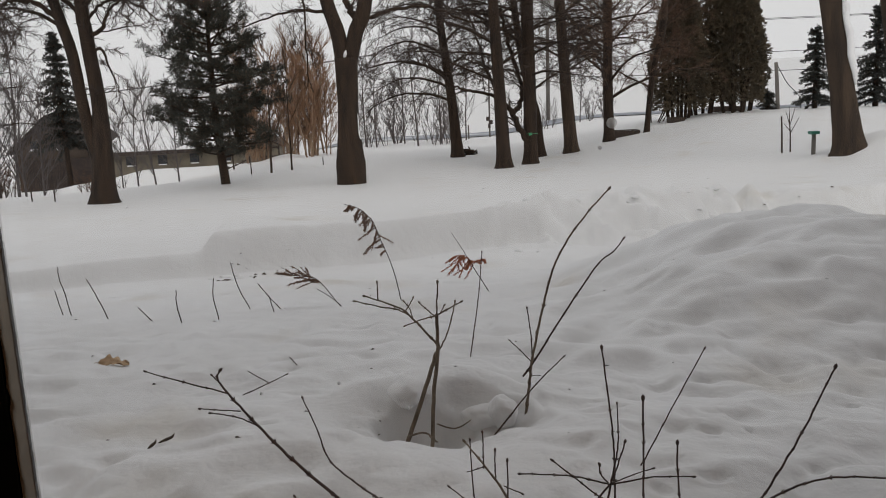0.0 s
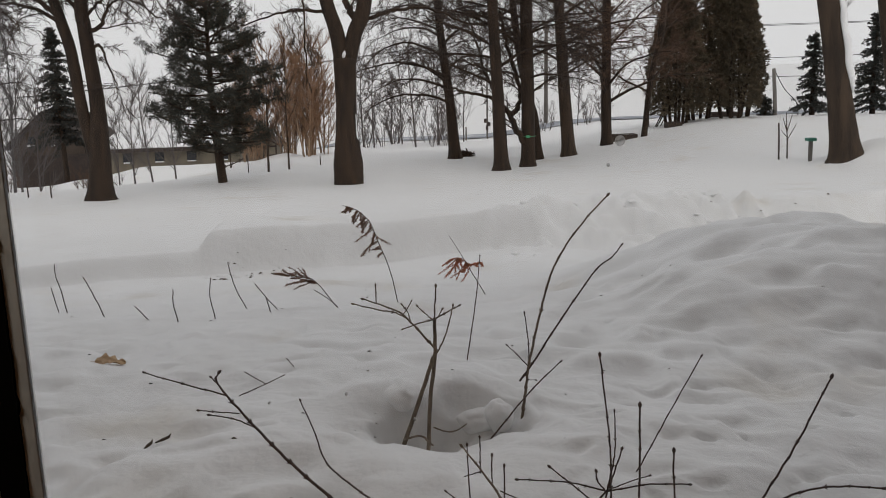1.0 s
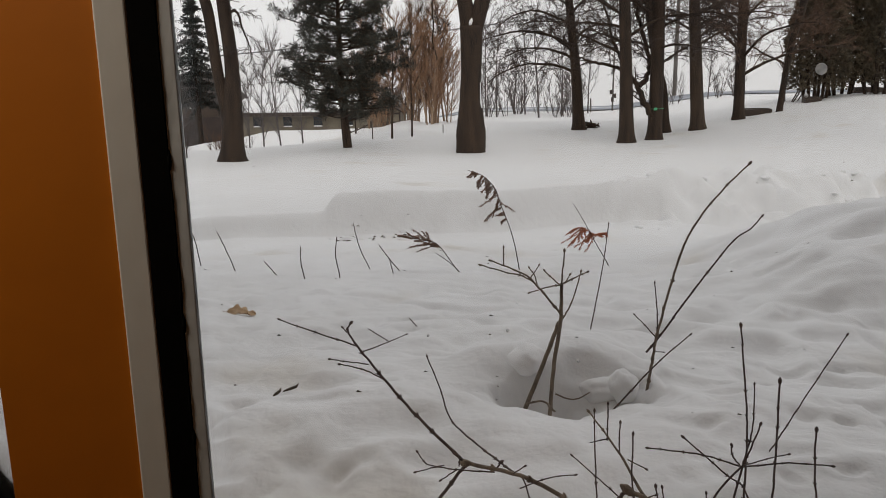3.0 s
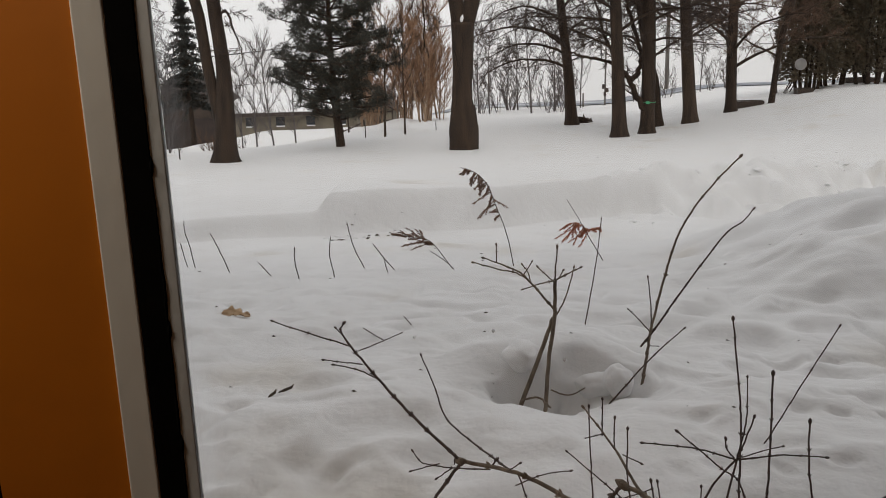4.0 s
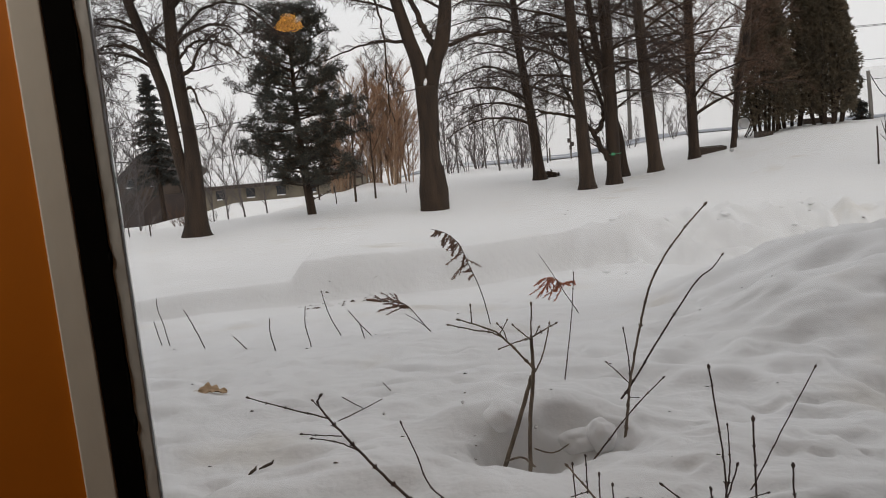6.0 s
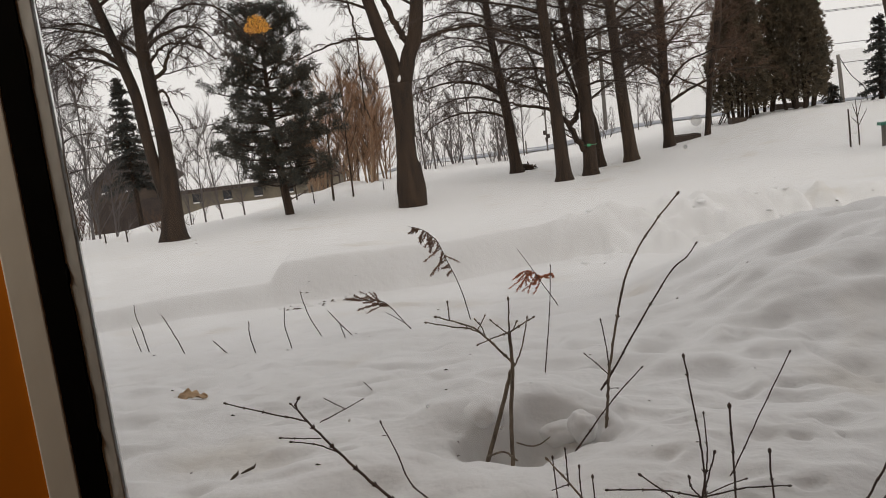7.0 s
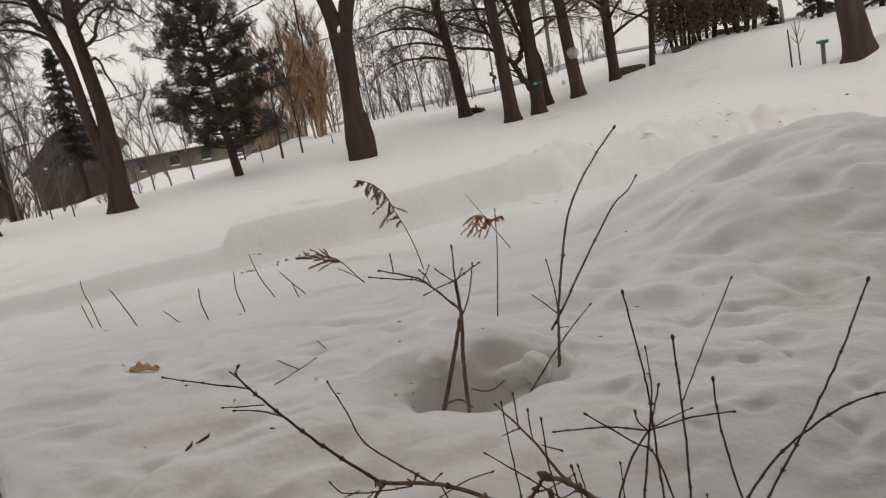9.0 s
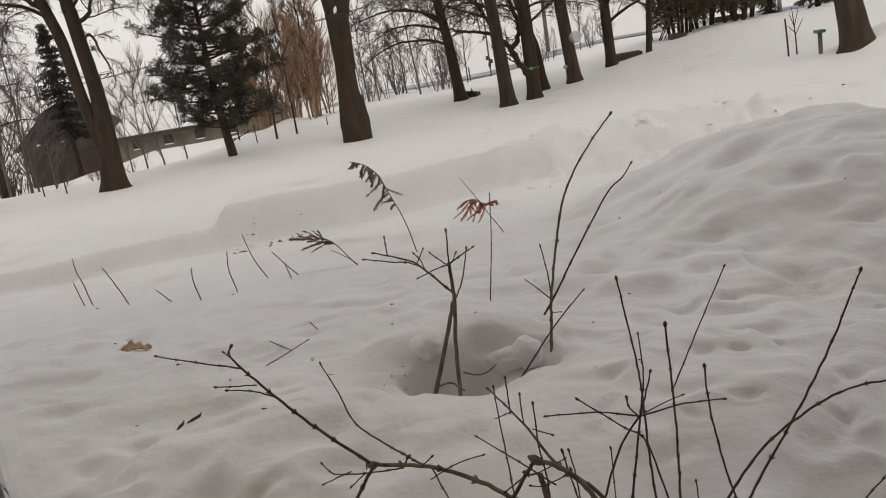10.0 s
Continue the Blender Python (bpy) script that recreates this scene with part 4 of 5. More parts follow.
def twiggy(rng, twigs, line, r, gap, reach, lift, fine, spread=1.0):
    """Crooked side shoots along a limb, each with finer twigs that fork again."""
    total = sum((line[i + 1] - line[i]).length for i in range(len(line) - 1))
    run, nxt = 0.0, total * 0.10
    for i in range(len(line) - 1):
        seg = line[i + 1] - line[i]
        while nxt < run + seg.length:
            p = line[i] + seg * ((nxt - run) / max(seg.length, 1e-6))
            left = 1 - nxt / total
            d = (seg.normalized() * 0.75 + Vector((rng.uniform(-1, 1), rng.uniform(-1, 1), rng.uniform(-0.55, 0.9))) * spread).normalized()
            length = reach * 1.25 * (0.35 + 0.65 * left) * rng.uniform(0.45, 1.2)
            sub = shoot(rng, p, d, length, 7, lift * 1.2, 0.27)
            rs = max(0.0068, r * 0.3 * (0.4 + 0.6 * left))
            twigs.tube(sub, [rs * (1 - 0.11 * k) for k in range(8)], 4, False)
            for k in range(2, 8):
                for _ in range(max(1, fine // 2)):
                    q = sub[k - 1].lerp(sub[k], rng.random())
                    e = ((sub[k] - sub[k - 1]).normalized() * 0.8 + Vector((rng.uniform(-1, 1), rng.uniform(-1, 1), rng.uniform(-0.7, 0.8)))).normalized()
                    t = shoot(rng, q, e, length * rng.uniform(0.16, 0.42), 4, lift * 1.4, 0.32)
                    twigs.tube(t, [0.0054, 0.0048, 0.0042, 0.0036, 0.0028], 3, False)
                    for j in (1, 2, 3):
                        g = ((t[j + 1] - t[j]).normalized() + Vector((rng.uniform(-1, 1), rng.uniform(-1, 1), rng.uniform(-0.7, 0.7)))).normalized()
                        twigs.tube(shoot(rng, t[j], g, length * rng.uniform(0.06, 0.17), 2, lift, 0.25), [0.0042, 0.0036, 0.0026], 3, False)
            nxt += gap * rng.uniform(0.6, 1.4)
        run += seg.length


def bare_tree(label, trunks, limbs, seed, bark=BARK, twig=TWIG, gap=0.28, reach=1.1, fine=3, droop=0.02, flare=1.35, name="bare_tree", extra=()):
    """A leafless tree. trunks: (points, radii); limbs: count, lowest, highest, length, rise."""
    rng = random.Random(seed)
    foot = Vector(trunks[0][0][0])
    tree = thing(name, foot, label, "tree", "bare trees")
    twigs = Build()
    for n, (pts, radii) in enumerate(trunks):
        line = spline(pts, 9)
        r = np.interp(np.linspace(0, 1, len(line)), np.linspace(0, 1, len(radii)), radii)
        b = Build()
        if n == 0:
            low = line[0] - Vector((0, 0, 0.35))
            line = [low] + line
            r = np.concatenate([[r[0]], r])
            r = np.array([q * (1 + (flare - 1) * math.exp(-max(0.0, p.z - foot.z) / 0.16)) for p, q in zip(line, r)])
        b.tube(line, list(r), 20 if r[0] > 0.12 else 10, True, 0.06, rng)
        part("trunk", b, bark, tree)
        count, low, high, length, rise = limbs
        for k in range(count):
            h = low + (high - low) * ((k + rng.uniform(0.1, 0.9)) / count)
            near_at = min(range(len(line)), key=lambda i: abs(line[i].z - foot.z - h))
            if abs(line[near_at].z - foot.z - h) > 0.6:
                continue
            p, rr = line[near_at], float(r[near_at])
            a = rng.uniform(0, 2 * math.pi) if k % 3 else rng.choice((0.15, math.pi - 0.15)) + rng.uniform(-0.4, 0.4)
            d = Vector((math.cos(a), math.sin(a), rise + rng.uniform(-0.2, 0.25))).normalized()
            long = length * (1 - 0.35 * k / count) * rng.uniform(0.7, 1.15)
            limb = shoot(rng, p, d, long, 9, -droop * 2.4, 0.15)
            r0 = min(rr * 0.4, 0.0115 * long + 0.009)
            b = Build()
            b.tube(limb, [r0 * (1 - 0.095 * i) for i in range(10)], 7)
            part("limb", b, bark, tree)
            twiggy(rng, twigs, limb, r0, gap, reach, -droop, fine)
    for pts, r0, r1 in extra:
        line = spline(pts, 8)
        line = [line[0]] + [q + Vector([rng.uniform(-0.025, 0.025) for _ in range(3)]) for q in line[1:]]
        b = Build()
        b.tube(line, [r0 + (r1 - r0) * i / (len(line) - 1) for i in range(len(line))], 8)
        part("limb", b, bark, tree)
        twiggy(rng, twigs, line[4:], r0, gap * 1.2, reach * 0.9, -droop, fine)
    part("twigs", twigs, twig, tree)
    return tree


bare_tree("old two-stemmed bare tree with dark rough bark", [
    ([(-6.36, 17.0, -0.46), (-6.30, 17.0, 0.29), (-6.24, 17.0, 1.25), (-6.26, 17.0, 1.78), (-6.30, 17.0, 2.28), (-6.33, 17.0, 2.79), (-6.34, 17.0, 3.3), (-6.2, 17.1, 6.5), (-6.0, 17.2, 8.5)], [0.235, 0.2, 0.14, 0.13, 0.127, 0.124, 0.12, 0.09, 0.04]),
    ([(-6.38, 17.0, 0.25), (-6.53, 17.0, 1.27), (-6.62, 17.0, 2.3), (-6.73, 17.0, 2.81), (-6.86, 17.0, 3.32), (-7.6, 17.0, 6.0), (-7.9, 17.0, 8.0)], [0.12, 0.112, 0.108, 0.105, 0.1, 0.08, 0.03])],
    (12, 3.2, 7.8, 3.1, 0.85), 31, reach=1.2, fine=6, droop=0.05, gap=0.17, extra=(
        ([(-6.75, 17.0, 2.9), (-7.1, 16.9, 3.25), (-7.6, 16.8, 3.3), (-8.1, 16.8, 3.0)], 0.055, 0.015),
        ([(-6.35, 17.0, 2.6), (-6.0, 16.9, 2.75), (-5.75, 16.8, 3.1), (-5.2, 16.7, 3.4)], 0.05, 0.012),
        ([(-6.32, 17.0, 2.9), (-5.9, 16.9, 3.2), (-5.4, 16.8, 3.2), (-4.8, 16.8, 2.8)], 0.035, 0.01),
        ([(-6.34, 17.0, 3.3), (-5.7, 17.3, 3.9), (-5.0, 17.4, 3.9), (-4.4, 17.5, 3.3)], 0.04, 0.01),
        ([(-6.33, 17.0, 2.25), (-6.05, 16.9, 2.4), (-5.9, 16.8, 2.1), (-5.75, 16.8, 1.6)], 0.035, 0.01)))

big = bare_tree("old bare tree forking above a swollen foot", [
    ([(-1.95, 20.2, -0.69), (-1.94, 20.2, -0.24), (-1.93, 20.2, 0.45), (-1.91, 20.2, 1.15), (-1.89, 20.2, 2.1)], [0.30, 0.335, 0.25, 0.225, 0.26]),
    ([(-1.93, 20.2, 1.85), (-2.02, 20.2, 2.62), (-2.22, 20.2, 3.35), (-2.7, 20.2, 5.5), (-3.1, 20.2, 8.5)], [0.17, 0.16, 0.14, 0.09, 0.03]),
    ([(-1.85, 20.2, 1.85), (-1.64, 20.2, 2.6), (-1.38, 20.2, 3.31), (-1.1, 20.2, 5.5), (-0.8, 20.2, 8.8)], [0.18, 0.17, 0.16, 0.1, 0.03])],
    (8, 4.2, 8.6, 3.0, 0.5), 32, reach=1.0, fine=4, gap=0.22, droop=0.03, flare=1.12, extra=(
        ([(-1.55, 20.2, 2.75), (-1.26, 20.2, 2.95), (-0.67, 20.2, 3.10), (0.07, 20.1, 3.05), (0.9, 20.0, 2.7)], 0.06, 0.015),
        ([(-2.12, 20.2, 3.05), (-2.6, 20.2, 3.14), (-3.18, 20.2, 3.12), (-4.07, 20.1, 2.85)], 0.045, 0.012),
        ([(-1.55, 20.2, 2.8), (-1.75, 20.2, 3.2), (-1.95, 20.2, 3.7), (-2.4, 20.2, 4.8)], 0.09, 0.05),
        ([(-2.9, 20.2, 4.4), (-2.75, 20.15, 3.6), (-2.72, 20.1, 2.6), (-2.75, 20.1, 1.6)], 0.03, 0.012)))
b = Build()
b.tube(spline([(-1.685, 20.13, 0.15), (-1.70, 20.12, 0.45), (-1.705, 20.12, 0.75), (-1.72, 20.12, 1.1)], 5), [0.01, 0.03, 0.022, 0.034, 0.028, 0.036, 0.024, 0.032, 0.02, 0.03, 0.022, 0.028, 0.016, 0.022, 0.014, 0.006], 8)
part("snow_strip", b, SNOW_CAP, big, "snow plastered along the bark")
b = Build()
b.knot(Vector((-1.885, 20.07, 2.16)), Vector((0.35, 0.1, 1)), 0.05, 0.2, 8)
part("snow_cap", b, SNOW_CAP, big, "snow caught in the fork")

bare_tree("slender bare tree with arching drooping limbs", [
    ([(0.62, 26.4, -0.77), (0.52, 26.4, 0.84), (0.35, 26.4, 2.46), (0.25, 26.4, 3.72), (0.1, 26.4, 9.0)], [0.17, 0.135, 0.115, 0.1, 0.03])],
    (34, 1.5, 8.8, 3.1, 0.95), 33, reach=1.1, fine=4, droop=0.065, gap=0.17)
bare_tree("straight bare tree with dark furrowed bark", [
    ([(1.68, 22.2, -0.71), (1.63, 22.2, 0.91), (1.54, 22.2, 3.33), (1.4, 22.2, 9.0)], [0.19, 0.15, 0.13, 0.05])],
    (32, 2.0, 8.6, 2.9, 0.6), 34, reach=1.0, gap=0.17, fine=4, droop=0.02)
tagged_tree = bare_tree("bare tree carrying a small green tag and string", [
    ([(2.40, 22.8, -0.71), (2.42, 22.8, 0.86), (2.41, 22.8, 3.34), (2.4, 22.8, 9.2)], [0.175, 0.165, 0.155, 0.05])],
    (32, 1.8, 8.6, 3.0, 0.6), 35, reach=1.1, gap=0.17, fine=4, droop=0.03, extra=(
        ([(2.34, 22.75, -0.15), (2.1, 22.7, 0.25), (1.92, 22.7, 0.67), (1.53, 22.7, 1.04), (0.9, 22.6, 1.2), (0.48, 22.6, 1.37)], 0.085, 0.02),
        ([(1.95, 22.7, 0.62), (2.15, 22.9, 0.75), (2.25, 23.1, 1.2), (2.0, 23.4, 2.2), (1.8, 23.5, 3.2)], 0.07, 0.04),
        ([(1.75, 22.7, 0.85), (1.4, 22.9, 1.6), (1.2, 23.0, 2.3), (0.9, 23.1, 3.3)], 0.05, 0.02)))
b = Build()
b.box((2.345, 22.60, 0.025), (2.425, 22.615, 0.09))
part("tag", b, GREEN_TAG, tagged_tree, "small green plastic tag", False)
b = Build()
b.tube([Vector((2.41 + 0.19 * math.cos(a), 22.8 + 0.19 * math.sin(a), 0.06)) for a in np.linspace(0, 2 * math.pi, 25)], [0.006] * 25, 5, False)
part("string", b, GREEN_TAG, tagged_tree)
bare_tree("thin dark bare tree behind the others", [
    ([(2.88, 25.0, -0.7), (2.8, 25.0, 0.4), (2.68, 25.0, 0.93), (2.38, 25.0, 2.62), (1.9, 25.0, 7.0)], [0.15, 0.13, 0.12, 0.1, 0.03])],
    (10, 2.0, 7.0, 2.4, 0.5), 36, reach=0.9, fine=6, droop=0.05)
bare_tree("tall straight bare tree with brown bark", [
    ([(3.74, 24.8, -0.66), (3.60, 24.8, 1.5), (3.50, 24.8, 3.44), (3.3, 24.8, 9.5)], [0.185, 0.155, 0.135, 0.05])],
    (32, 2.0, 8.8, 2.9, 0.6), 37, bark=BARK_GREY, twig=TWIG_RED, reach=1.0, gap=0.17, fine=4, droop=0.02)
bare_tree("wide bare tree with dense arching branches", [
    ([(5.09, 26.4, -0.53), (5.07, 26.4, 1.11), (5.09, 26.4, 3.49), (5.1, 26.4, 9.0)], [0.15, 0.14, 0.125, 0.04])],
    (36, 1.1, 8.8, 3.1, 0.85), 38, twig=TWIG_RED, reach=1.15, fine=4, droop=0.025, gap=0.17)
bare_tree("thin leaning bare tree beside dark cedars", [
    ([(6.32, 27.0, -0.46), (6.52, 27.0, 1.36), (6.85, 27.0, 2.97), (7.2, 27.0, 7.5)], [0.085, 0.085, 0.1, 0.03])],
    (24, 1.4, 7.5, 2.4, 0.75), 39, twig=TWIG_RED, reach=0.9, gap=0.2, fine=4, droop=0.01)
for k, (x, y, zr, s) in enumerate(((7.24, 15.6, 0.04, 1.0), (8.42, 15.9, 0.0, 1.0))):
    tree = bare_tree("thick bare tree with snow stuck along its trunk", [
        ([(x, y, zr - 0.1), (x - 0.19, y, 1.14), (x - 0.43, y, 2.56), (x - 0.9, y, 5.0), (x - 1.2, y, 8.5)], [0.27, 0.205, 0.18, 0.14, 0.05])],
        (7, 4.0, 8.6, 3.0, 0.45), 40 + k, bark=BARK_GREY, reach=1.0, fine=6, droop=0.04, extra=(
            ([(x - 0.1, y, 1.4), (x + 0.5, y + 0.4, 2.3), (x + 1.3, y + 0.8, 2.9)], 0.05, 0.015),) if k == 1 else ())
    b = Build()
    sx = x + 0.1
    b.tube([Vector((sx - 0.12 + 0.012 * math.sin(i * 1.7) - 0.19 * (h - 1.1) / 1.1, y - 0.17 + 0.02 * math.sin(i * 2.3), h)) for i, h in enumerate(np.linspace(1.12, 3.4, 14))],
           [0.015, 0.045, 0.06, 0.072, 0.06, 0.066, 0.055, 0.062, 0.055, 0.045, 0.05, 0.045, 0.035, 0.02], 9)
    part("snow_strip", b, SNOW_CAP, tree, "snow plastered along the bark")

bare_tree("stout bare tree with drooping twigs at the garden's edge", [
    ([(-8.62, 16.1, -0.42), (-8.66, 16.1, 0.6), (-8.75, 16.1, 1.6), (-8.85, 16.1, 3.2), (-9.0, 16.1, 8.0)], [0.24, 0.20, 0.18, 0.15, 0.05])],
    (9, 3.2, 8.0, 3.0, 0.8), 44, reach=1.1, gap=0.2, fine=4, droop=0.06)
bare_tree("grey bare tree with a haze of fine twigs", [
    ([(-12.9, 26.0, -1.0), (-12.9, 26.0, 0.6), (-12.8, 26.0, 2.2), (-12.6, 26.0, 6.5)], [0.13, 0.11, 0.09, 0.03])],
    (26, 1.2, 7.0, 2.4, 0.8), 43, twig=TWIG_GREY, reach=1.0, gap=0.17, fine=5, droop=0.045)

# bare trees past the field: a reddish thicket, thin grey trees and bushes
def thin_tree(name, label, group, height_m, stems, seed, bark, twig, spread, fine=3, count=9):
    rng = random.Random(seed)
    tree = thing(name, (0, 0, 0), label, "tree" if name.endswith("tree") else "bush", group)
    twigs = Build()
    for s in range(stems):
        a, o = rng.uniform(0, 6.28), rng.uniform(0, 0.25) * (stems > 1)
        p = Vector((o * math.cos(a), o * math.sin(a), -0.3))
        d = Vector((math.cos(a) * spread, math.sin(a) * spread, 1)).normalized()
        h = height_m * rng.uniform(0.7, 1.0)
        line = shoot(rng, p, d, h, 10, 0.03, 0.05)
        r0 = 0.008 * h + 0.006
        b = Build()
        b.tube(line, [r0 * (1 - 0.09 * i) for i in range(11)], 6)
        part("stem", b, bark, tree)
        for k in range(count):
            t = 0.18 + 0.8 * (k + rng.random()) / count
            q = line[min(9, int(t * 10))].lerp(line[min(10, int(t * 10) + 1)], rng.random())
            a = rng.uniform(0, 6.28)
            e = Vector((math.cos(a) * 0.8, math.sin(a) * 0.8, 1)).normalized()
            limb = shoot(rng, q, e, h * rng.uniform(0.2, 0.38) * (1.15 - t * 0.7), 6, 0.05, 0.1)
            twigs.tube(limb, [max(0.006, r0 * 0.35 * (1 - 0.12 * i)) for i in range(7)], 4, False)
            for i in range(1, 7):
                for _ in range(fine):
                    w = limb[i - 1].lerp(limb[i], rng.random())
                    f = ((limb[i] - limb[i - 1]).normalized() + Vector((rng.uniform(-0.8, 0.8), rng.uniform(-0.8, 0.8), rng.uniform(-0.2, 0.6)))).normalized()
                    twigs.tube(shoot(rng, w, f, h * rng.uniform(0.05, 0.13), 2, 0.05, 0.15), [0.0062, 0.005, 0.0035], 3, False)
    part("twigs", twigs, twig, tree)
    return tree


def planted(makers, places, rng):
    """Copies of the first-built ones, each at a place of its own, turned at random."""
    for n, (x, y, s) in enumerate(places):
        src = makers[n % len(makers)]
        at = pose(x, y, level(x, y), 0, 0, rng.uniform(0, 360))
        if n < len(makers):
            src.matrix_basis = at @ Matrix.Diagonal((s, s, s, 1))
        else:
            c = copy_thing(src, at)
            c.scale = (s, s, s)


rng = random.Random(77)
makers = [thin_tree("thicket_tree", "thin bare reddish-brown tree in a thicket", "thicket trees", 5.0, 2, 50 + k, PALE_STEM, THICKET if k < 3 else TWIG_RED, 0.09, 4, 14) for k in range(4)]
planted(makers, [(rng.uniform(-7.2, -3.9), rng.uniform(31, 36), rng.uniform(0.6, 1.2)) for _ in range(19)], rng)
makers = [thin_tree("grey_bush", "leafless grey bush of many fine stems", "grey bushes", 2.6, 4, 60 + k, TWIG_GREY, TWIG_GREY, 0.34, 2, 6) for k in range(3)]
planted(makers, [(rng.uniform(-4.2, 1.2), rng.uniform(44, 50), rng.uniform(0.45, 1.25)) for _ in range(18)] + [(rng.uniform(2.5, 9.5), rng.uniform(46, 51), rng.uniform(0.5, 0.9)) for _ in range(6)]
        + [(rng.uniform(-19, -10), rng.uniform(58, 61), rng.uniform(1.3, 1.8)) for _ in range(12)], rng)
makers = [thin_tree("brown_bush", "leafless brown bush before the houses", "brown bushes", 1.9, 6, 65 + k, TWIG, TWIG_RED, 0.4, 3, 5) for k in range(2)]
planted(makers, [(rng.uniform(-16, -11), rng.uniform(58, 60), rng.uniform(1.3, 1.7)) for _ in range(3)] + [(-21.7, 43.5, 1.2), (-22.1, 45, 1.25), (-21.3, 44.5, 1.1), (-21.9, 44, 1.2), (-16.9, 43, 0.9), (-16.3, 42, 0.8)], rng)
makers = [thin_tree("grey_tree", "slim leafless grey tree by the road", "grey trees", 5.2, 1, 70 + k, TWIG_GREY, TWIG_GREY, 0.05, 3, 16) for k in range(3)]
planted(makers, [(-3.0, 45, 1.2), (-1.6, 46, 1.4), (-0.9, 44, 1.1), (0.2, 47, 1.3), (-2.2, 47, 1.0), (1.6, 49, 0.9), (-3.6, 46, 1.3), (0.8, 46, 1.0), (7.5, 47, 0.7), (-10.4, 36, 1.0), (-11.6, 33, 1.0), (-10.7, 34, 0.95), (-14.3, 31, 1.2), (-15.2, 29, 1.5), (-13.4, 27, 1.3), (-12.6, 25.5, 1.25), (-14.6, 33, 1.4), (-16.0, 34, 1.5), (-12.4, 37, 1.1), (14.6, 33, 1.1)], rng)
makers = [thin_tree("young_tree", "young bare tree with a straight pale-brown stem", "young trees", 4.2, 1, 80 + k, BARK_GREY, TWIG_RED, 0.02, 3, 12) for k in range(2)]
planted(makers, [(-4.64, 25.0, 1.0), (-4.12, 25.4, 0.9), (-6.0, 26.5, 0.75)], rng)
spreading = thin_tree("spreading_tree", "small bare spreading fruit tree", "", 2.6, 4, 90, TWIG, TWIG, 0.7, 3, 6)
planted([spreading], [(7.2, 30.0, 1.0)], rng)


# ---- evergreens ----
def tuft(b, rng, p, d, size, count, wide):
    for _ in range(count):
        e = (d + Vector((rng.uniform(-1, 1), rng.uniform(-1, 1), rng.uniform(-0.8, 1)))).normalized() * (size * rng.uniform(0.6, 1.1))
        b.blade(p, e, Vector((rng.uniform(-1, 1), rng.uniform(-1, 1), rng.uniform(-1, 1))), wide)


def pine(x, y, tall, wide, seed):
    """An open pine: bare inner limbs, needles in rounded puffs at the ends of the branchlets."""
    rng = random.Random(seed)
    foot = Vector((x, y, level(x, y)))
    tree = thing("pine_tree", foot, "dark green pine with an open ragged crown in snow", "tree")
    line = spline([foot - Vector((0, 0, 0.3)), foot + Vector((-0.1, 0, tall * 0.25)), foot + Vector((-0.12, 0, tall * 0.6)), foot + Vector((-0.08, 0, tall * 0.97))], 6)
    b = Build()
    b.tube(line, [0.125 * (1 - 0.045 * i) for i in range(len(line))], 12, True, 0.05, rng)
    part("trunk", b, BARK, tree)
    needles, shoots = Build(), Build()
    count = 70
    for k in range(count):
        t = 0.22 + 0.77 * (k + rng.uniform(0, 1)) / count
        at = t * (len(line) - 1)
        i0 = min(int(at), len(line) - 2)
        p = line[i0].lerp(line[i0 + 1], at - i0)
        body = float(np.interp(t, (0.15, 0.24, 0.36, 0.52, 0.62, 0.74, 0.88, 1.0), (0.45, 0.66, 0.95, 1.0, 0.95, 0.80, 0.62, 0.36)))
        a = k * 2.4 + rng.uniform(-0.5, 0.5)
        reach = wide * body * rng.uniform(0.55, 1.1)
        d = Vector((math.cos(a), math.sin(a), rng.uniform(-0.25, 0.05) + 0.9 * max(0.0, t - 0.45))).normalized()
        limb = shoot(rng, p, d, reach, 8, 0.05, 0.10)
        b = Build()
        b.tube(limb, [0.024 * (1 - 0.1 * i) + 0.004 for i in range(9)], 5)
        part("limb", b, BARK, tree)
        for _ in range(int(5 + 10 * reach)):
            u = 1 - 0.72 * rng.random() ** 1.2
            q = limb[min(7, int(u * 8))].lerp(limb[min(8, int(u * 8) + 1)], rng.random())
            e = Vector((rng.uniform(-1, 1), rng.uniform(-1, 1), rng.uniform(-0.3, 0.9))).normalized()
            side = shoot(rng, q, e, rng.uniform(0.06, 0.32), 3, 0.08, 0.12)
            shoots.tube(side, [0.008, 0.007, 0.006, 0.005], 4, False)
            puff = rng.uniform(0.12, 0.21)
            for _ in range(46):
                o = Vector((rng.gauss(0, 1), rng.gauss(0, 1), rng.gauss(0.15, 0.95))).normalized()
                root = side[3] + Vector((rng.uniform(-1, 1), rng.uniform(-1, 1), rng.uniform(-0.8, 0.8))) * (0.4 * puff)
                needles.blade(root, o * (puff * rng.uniform(0.6, 1.0)), Vector((rng.uniform(-1, 1), rng.uniform(-1, 1), rng.uniform(-1, 1))), 0.0085)
    part("shoots", shoots, BARK, tree)
    part("needles", needles, NEEDLE, tree)


pine(-5.02, 21.3, 4.85, 1.62, 101)


